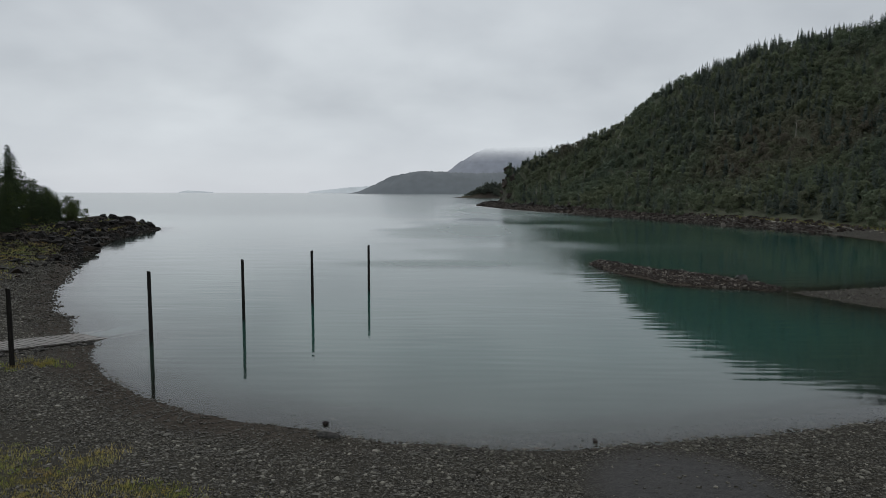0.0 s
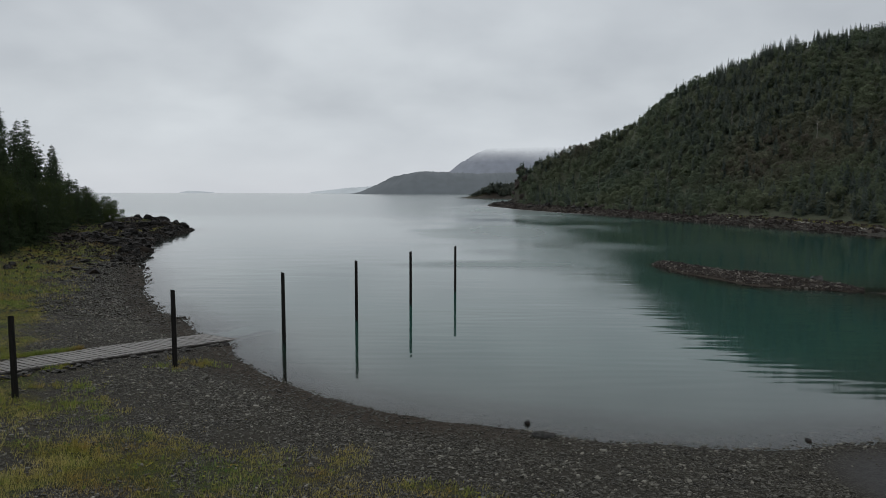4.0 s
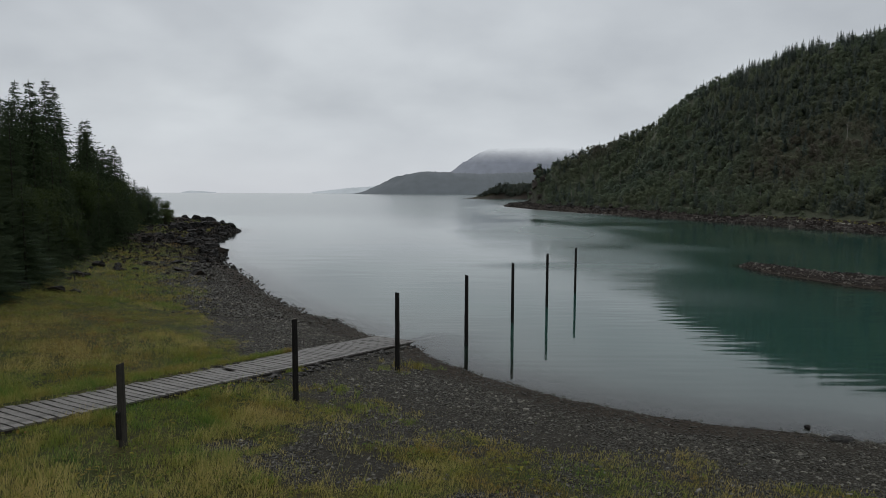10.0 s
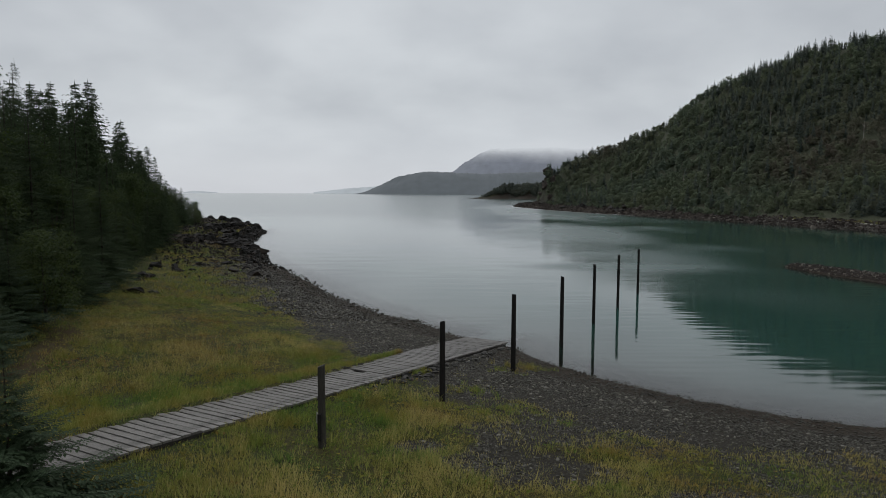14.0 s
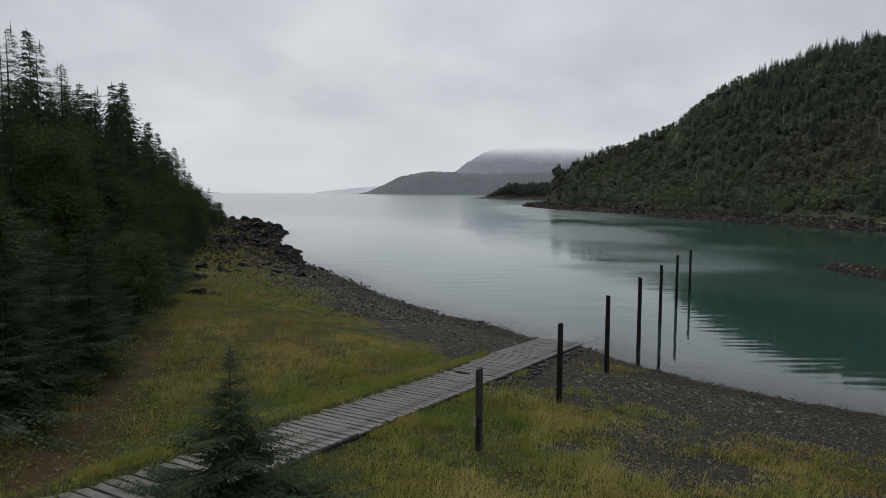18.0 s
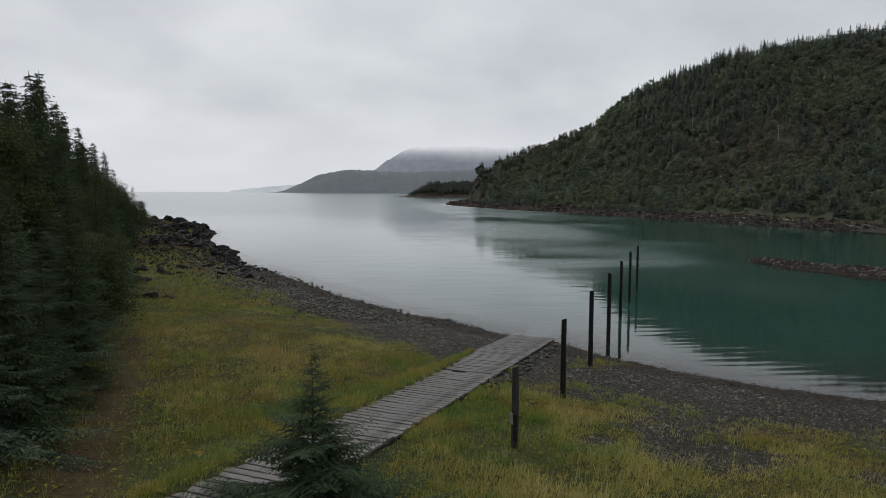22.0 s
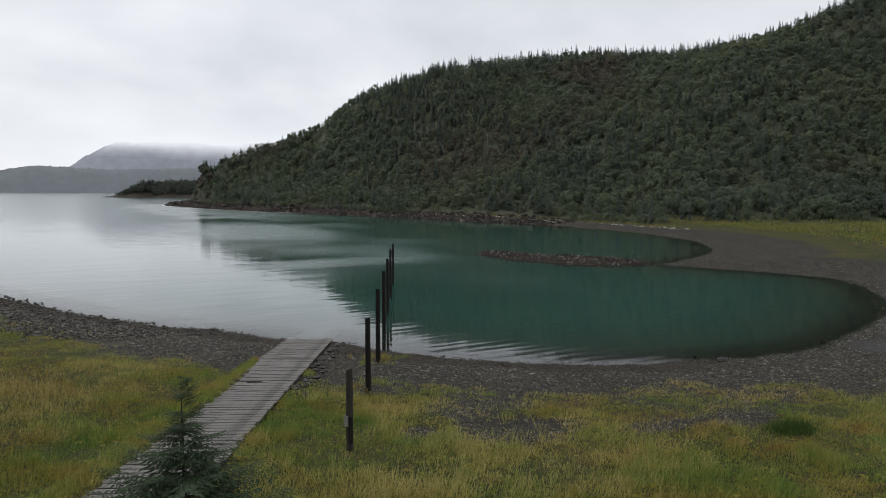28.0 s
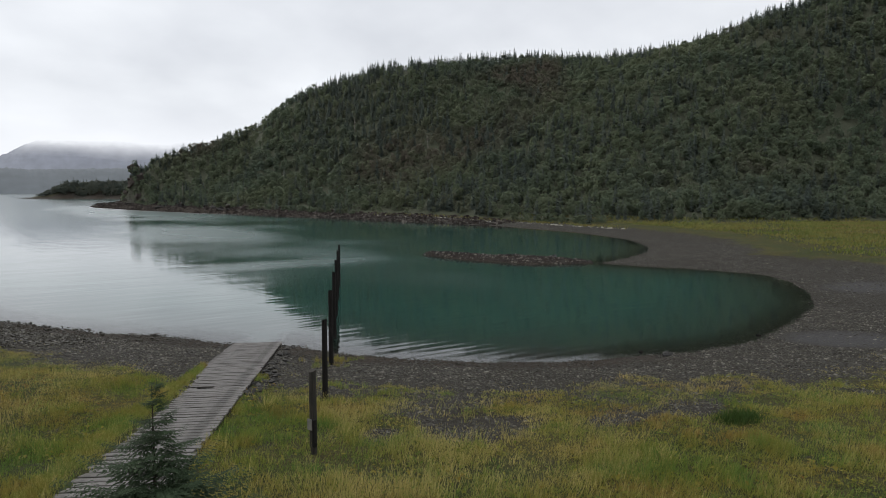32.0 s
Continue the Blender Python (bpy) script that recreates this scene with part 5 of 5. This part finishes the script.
p, h, s, w = scatter(16000, (12, 24), (60, 90), r, lambda p, s, w, h: (s > -1) * (s < 12) * 0.8)
tagged(new("spit_stones", stones_mesh("spit_stones", M_STONE, np.column_stack([p, h + 0.01]), 0.09 + 0.12 * r.random(len(p)) ** 2, r, np.clip(r.normal(0.10, 0.10, len(p)), 0, 1))), "loose grey stones over the gravel spit", "gravel", kind="stuff")
# rubble of the islet
p = np.column_stack([r.uniform(7, 29, 30000), r.uniform(52, 80, 30000)])
away, half = distance_to(p, ISLET, ISLET_HALF)
p = p[away < half * (0.9 + 0.2 * value_noise(p, 0.4, 12))][:5200]
h = height_at(p)
tagged(new("islet_rubble", stones_mesh("islet_rubble", M_RUBBLE, np.column_stack([p, h + 0.04]), 0.10 + 0.30 * r.random(len(p)) ** 4, r, np.where(r.random(len(p)) < 0.15, 0.8, 0.10), 0.5)), "brown and grey rubble heaped on a low islet", "rubble", kind="stuff")
# boulders and wrack along the far shore
p, h, s, w = scatter(60000, (5, 135), (110, 440), r, lambda p, s, w, h: (s > -0.5) * (s < 15) * 0.6)
tagged(new("far_shore_rubble", stones_mesh("far_shore_rubble", M_RUBBLE, np.column_stack([p, h + 0.05]), 0.35 + 1.1 * r.random(len(p)) ** 3, r, np.clip(r.normal(0.02, 0.25, len(p)), 0, 1), 0.6)), "dark broken rock and pale stones along the far shore", "rubble", kind="stuff")
# the gravel strip that runs on below the western bank
p, h, s, w = scatter(60000, (-66, 40), (-26, 86), r, lambda p, s, w, h: (s > -0.8) * (s < 10) * (p[:, 0] < -14) * (0.25 + 0.75 * smooth(s + 0.8 * value_noise(p, 0.4, 47), 1.0, 2.6)) * (w < 1) * (1 - 0.85 * vegetation(p, s, w)))
tone = np.where(r.random(len(p)) < 0.15, r.uniform(0.2, 0.8, len(p)), r.uniform(0, 0.08, len(p))) * smooth(s, 0.5, 2.5)
tagged(new("strip_stones", stones_mesh("strip_stones", M_STONE, np.column_stack([p, h + 0.02]), 0.07 + 0.19 * r.random(len(p)) ** 2.4, r, tone * 0.3, 0.5)), "dark flat stones along the western tide strip", "gravel", kind="stuff")
# rocks of the western shore
p, h, s, w = scatter(100000, (-82, 55), (-38, 150), r, lambda p, s, w, h: (s > -1) * (s < 13) * (w < 2) * (0.02 + 0.5 * smooth(p[:, 1] + 6 * value_noise(p, 0.1, 93), 62, 92)))
tagged(new("west_shore_rubble", stones_mesh("west_shore_rubble", M_ROCK, np.column_stack([p, h + 0.03]), 0.08 + 0.36 * r.random(len(p)) ** 3.0, r, np.zeros(len(p)), 0.8)), "dark wet rubble along the western shore", "rubble", kind="stuff")
# pale drift stones and logs along the tide line of the far beach
p, h, s, w = scatter(30000, (60, 95), (110, 240), r, lambda p, s, w, h: (np.abs(s - 10.5 - 1.5 * value_noise(p, 0.05, 91)) < 1.3) * 0.5)
tagged(new("drift_line", stones_mesh("drift_line", M_STONE, np.column_stack([p, h + 0.03])[:260], (0.2 + 0.5 * r.random(len(p)) ** 3)[:260], r, np.ones(min(260, len(p))), 0.4)), "pale drift stones along the far tide line", "stones", kind="stuff")
for k, (x, y) in enumerate([(27, 392), (24.5, 386), (29, 381), (26, 375), (32, 366), (24, 398)]):
    rock("cliff_rock", "tan rock face on the hill's seaward end", x, y, 6.0 - 0.6 * k, 260 + k, M_CLIFF, 1.0, 0.2, "cliff rocks", k * 1.3, jag=0.13)
# stones packed along the ramp's edge
stone_r = random.Random(8)
for k in range(90):
    uu = stone_r.uniform(1, 15)
    off = RAMP_WIDTH / 2 + stone_r.uniform(0.10, 0.8)
    q = RAMP_END + RAMP_WAY * uu + RAMP_SIDE * off
    rock("edge_stone", "flat grey stone beside the boat ramp", q.x, q.y, stone_r.uniform(0.12, 0.34), 300 + k % 9, M_EDGE_STONE, 0.5, 0.2, "stones along the ramp", stone_r.uniform(0, 6), (stone_r.uniform(1, 1.6), 1))


def grass_mesh(name, mat, p, h, tall, wide, r, tints):
    """Leaning tapered blades."""
    n = len(p)
    a = r.random(n) * 6.28
    out = np.column_stack([np.cos(a), np.sin(a), np.zeros(n)])
    side = np.column_stack([-np.sin(a + 0.8), np.cos(a + 0.8), np.zeros(n)])
    base = np.column_stack([p, h - 0.02])
    bend = (0.15 + 0.5 * r.random(n)) * tall
    tip = base + out * bend[:, None] + np.array([0, 0, 1.0]) * (tall * (0.75 + 0.25 * r.random(n)))[:, None]
    wv = side * (wide / 2)[:, None]
    v = np.stack([base - wv, base + wv, tip + wv * 0.2, tip - wv * 0.2], 1)
    return mesh_of(name, v.reshape(-1, 3), np.arange(4 * n).reshape(-1, 4), mat, tint=np.repeat(tints, 4))


def off_deck(p):
    """Not on the ramp, but for the western edge that the turf has overgrown."""
    d = p - np.array(RAMP_END[:2])
    side, along = d @ np.array(RAMP_SIDE[:2]), d @ np.array(RAMP_WAY[:2])
    lap = 0.5 * smooth(along, 7, 14) * (0.6 + 0.8 * value_noise(p, 0.5, 83))
    return (side < -RAMP_WIDTH / 2 + lap) | (side > RAMP_WIDTH / 2)


def western(p):
    """The rank, herb-grown part of the meadow between the ramp and the wood."""
    side = (p - np.array(RAMP_END[:2])) @ np.array(RAMP_SIDE[:2])
    return smooth(-side + 2.5 * value_noise(p, 0.15, 84), 2.5, 7.0) * smooth(lookup(p)[1] + 3 * value_noise(p, 0.2, 85), 10.5, 14.0)


def grass_keep(p, s, w, h):
    tuft = 0.42 + 0.58 * smooth(value_noise(p, 0.7, 55, 2), -0.25, 0.3)
    tuft = np.maximum(tuft, zone(p, GREEN)) 
    return vegetation(p, s, w) ** 0.8 * tuft * (s > 3) * (w < 1.5) * (1 - trail_at(p)) * off_deck(p) * (1 - 0.5 * western(p) * (1 - zone(p, GREEN)))


def patchy(p, seed):
    return value_noise(p, 0.35, seed, 2) * 0.6 + value_noise(p, 1.3, seed + 1, 2) * 0.4


def tufts(name, label, p, h, blades, tall, spread, wide, r, tints, mat):
    """Tufts of blades that lean outwards from each centre."""
    centre = np.repeat(np.arange(len(p)), blades)
    off = r.normal(0, 1, (len(centre), 2)) * spread[centre][:, None]
    t = tall[centre] * (0.55 + 0.55 * r.random(len(centre)))
    tint = np.clip(tints[centre] + r.normal(0, 0.30, len(centre)), 0, 1)
    me = grass_mesh(name, mat, p[centre] + off, h[centre], t, wide * (0.7 + 0.6 * r.random(len(centre))), r, tint)
    return tagged(new(name, me), label, "grass", kind="stuff")


p, h, s, w = scatter(210000, (-54, 4), (8, 44), r, grass_keep)
v = vegetation(p, s, w)
lush = patchy(p, 60)
hummock = smooth(value_noise(p, 0.7, 55, 2), -0.25, 0.4)
rich, dry = zone(p, GREEN), zone(p, STRAW)
tall = (0.09 + 0.26 * r.random(len(p)) ** 1.7) * (1 + 0.8 * np.clip(lush, -0.5, 1)) * (0.4 + 0.6 * smooth(v, 0.35, 1.0)) * (0.55 + 0.55 * hummock) * (0.5 + 0.5 * smooth(s, 9.5, 13.5)) * (1 + 0.35 * rich + 0.5 * dry * (r.random(len(p)) < 0.4))
sparse_growth = zone(p, MOSSY) > 0.3
tall = np.where(sparse_growth, np.maximum(tall, 0.06 + 0.13 * r.random(len(p))), tall)
# hummock term paints light tops and shaded hollows; the rest is plant colour
tints = np.clip(-0.05 + 0.30 * hummock + 0.45 * smooth(patchy(p, 64), 0.1, 0.5) + 0.42 * (1 - smooth(v, 0.3, 0.95)) - 0.45 * rich + 0.5 * dry, -0.2, 1)
tufts("meadow_grass", "rank green and straw-coloured grass with bare patches", p, h, 7, tall, 0.06 + 0.07 * r.random(len(p)), 0.017, r, tints, M_GRASS)
# tall pale seeding grass in clumps
p, h, s, w = scatter(14000, (-52, 4), (4, 34), r, lambda p, s, w, h: grass_keep(p, s, w, h) * np.maximum(0.7 * smooth(patchy(p, 64), 0.0, 0.4), zone(p, STRAW)) * (s > 10))
tufts("seeding_grass", "tall pale seeding grass in loose clumps", p, h, 8, 0.35 + 0.3 * r.random(len(p)), 0.08 + 0 * p[:, 0], 0.011, r, 0.6 + 0 * p[:, 0], M_GRASS)
# low broad-leaved herbs
def herbs(name, label, mat, count, keep, low, high, size):
    p, h, s, w = scatter(count, (-56, 4), (8, 50), r, keep)
    a, steep = r.random(len(p)) * 6.28, r.uniform(0.05, 0.8, len(p))
    way = np.column_stack([np.cos(a) * np.cos(steep), np.sin(a) * np.cos(steep), np.sin(steep)])
    leaf = size * (0.6 + 0.8 * r.random(len(p)))
    grown = (low + (high - low) * r.random(len(p))) * (0.6 + 0.8 * smooth(patchy(p, 88), -0.4, 0.4))
    hv, hf = sprays(np.column_stack([p, h + grown]), way, leaf, leaf * 0.55, leaf * 0.3, r)
    tint = np.repeat(np.clip(r.normal(0.08, 0.32, len(p)), 0, 1), 4)
    return tagged(new(name, mesh_of(name, hv, hf, mat, tint=tint)), label, "herbs", kind="stuff")


herbs("low_herbs", "low yellowish herbs and leaves between the grass", M_HERB, 80000, lambda p, s, w, h: smooth(vegetation(p, s, w), 0.5, 1.0) * (0.25 + 0.75 * (value_noise(p, 0.5, 70, 2) > 0.0)) * (w < 2) * (1 - 0.9 * trail_at(p)) * off_deck(p) * (1 - 0.6 * western(p)), 0.02, 0.12, 0.13)
herbs("rank_herbs", "rank dark green and rusty herbs below the wood", M_RANK_HERB, 200000, lambda p, s, w, h: smooth(vegetation(p, s, w), 0.4, 1.0) * western(p) * (w < 2.5) * (1 - 0.95 * trail_at(p)) * off_deck(p), 0.02, 0.34, 0.11)
p, h, s, w = scatter(16000, (-68, 42), (-28, 84), r, grass_keep)
tufts("west_meadow_grass", "green grass on the bank below the wood", p, h, 6, 0.16 + 0.22 * r.random(len(p)), 0.14 + 0 * p[:, 0], 0.035, r, np.clip(0.05 + 0.6 * smooth(patchy(p, 64), 0.1, 0.5), 0, 1), M_GRASS)
p, h, s, w = scatter(26000, (-82, 74), (-46, 140), r, lambda p, s, w, h: (s > 2.5) * (w < 2.5) * (value_noise(p, 0.12, 30) > 0.05) * 0.9)
tufts("point_grass", "green grass in patches among the crags", p, h, 6, 0.14 + 0.2 * r.random(len(p)), 0.16 + 0 * p[:, 0], 0.045, r, np.clip(r.normal(0.1, 0.15, len(p)), 0, 1), M_GRASS)
for cx, cy, n in ((-23.6, 30.2, 46), (-24.6, 28.9, 20), (-26.4, 24.6, 40), (-27.9, 21.9, 44), (-25.0, 22.3, 26)):
    p = np.column_stack([cx + r.normal(0, 0.55, n), cy + r.normal(0, 0.4, n)])
    tufts("grass_tuft", "bright green grass tuft on gravel beside the ramp", p, height_at(p), 12, 0.14 + 0.2 * r.random(n), np.full(n, 0.08), 0.02, r, np.full(n, 0.05), M_GRASS)
# turf that has crept over the ramp's edges
for side, lo, hi, n in ((-1, 7.5, 32, 3200), (1, 10.0, 32, 1500)):
    along = r.uniform(lo, hi, n)
    off = np.where(side < 0, -RAMP_WIDTH / 2 + np.clip(r.normal(0.03, 0.19, n), -0.4, 0.55) * smooth(along, 6, 14), RAMP_WIDTH / 2 + np.abs(r.normal(0.06, 0.22, n)))
    p = np.array(RAMP_END[:2]) + np.outer(along, RAMP_WAY[:2]) + np.outer(off, RAMP_SIDE[:2])
    keep = value_noise(p, 0.5, 86 + side) > (-0.45 if side < 0 else -0.15)
    p, along, off = p[keep], along[keep], off[keep]
    z = np.where(np.abs(off) < RAMP_WIDTH / 2, RAMP_SLOPE * along + 0.01, height_at(p))
    tufts("ramp_edge_grass", "green and straw grass growing over the ramp's edge", p, z, 9, 0.10 + 0.20 * r.random(len(p)), np.full(len(p), 0.07), 0.016, r, np.clip(0.1 + 0.5 * value_noise(p, 0.4, 87), 0, 1), M_GRASS)
# stout tussocks standing out of the meadow
centres, ch, cs, cw = scatter(700, (-48, 7), (2, 30), r, lambda p, s, w, h: (vegetation(p, s, w) > 0.6) * (s > 9) * off_deck(p) * (1 - trail_at(p)) * (0.15 + 0.45 * smooth(value_noise(p, 0.25, 151, 2), -0.1, 0.4)))
bunch = np.repeat(np.arange(len(centres)), 12)
p = centres[bunch] + r.normal(0, 1, (len(bunch), 2)) * (0.12 + 0.16 * r.random(len(centres)))[bunch][:, None]
keep = off_deck(p)
p, bunch = p[keep], bunch[keep]
tufts("meadow_tussocks", "stout green and straw tussocks standing out of the meadow", p, height_at(p), 8, (0.22 + 0.26 * r.random(len(centres)))[bunch], np.full(len(p), 0.06), 0.017, r, np.clip(r.normal(0.12, 0.25, len(centres)), 0, 0.8)[bunch], M_GRASS)
# the dark round tussock in the turf
p = np.column_stack([-17.6 + r.normal(0, 0.42, 90), 12.2 + r.normal(0, 0.30, 90)])
tufts("grass_tussock", "dense dark green grass tussock", p, height_at(p), 12, np.full(90, 0.42), np.full(90, 0.06), 0.02, r, np.zeros(90), M_TUSSOCK)


def far_keep(p, s, w, h):
    edge = s + 6 * value_noise(p, 0.06, 66)
    strip = (np.abs(s - 13) < 1.8) * (p[:, 1] > 95) * 0.7
    return np.maximum(smooth(edge, 18, 27), strip) * (p[:, 0] + 1.6 * p[:, 1] < 420) * (h < 2.6) * (0.3 + 0.7 * (value_noise(p, 0.1, 67, 2) > -0.2))


p, h, s, w = scatter(110000, (26, 20), (150, 200), r, far_keep)
tagged(new("far_meadow_grass", grass_mesh("far_meadow_grass", M_FAR_GRASS, p, h, 0.25 + 0.35 * r.random(len(p)), 0.16 + 0.14 * r.random(len(p)), r, np.clip(r.normal(0.2, 0.3, len(p)), 0, 1))), "yellow-green salt meadow at the head of the cove", "grass", kind="stuff")
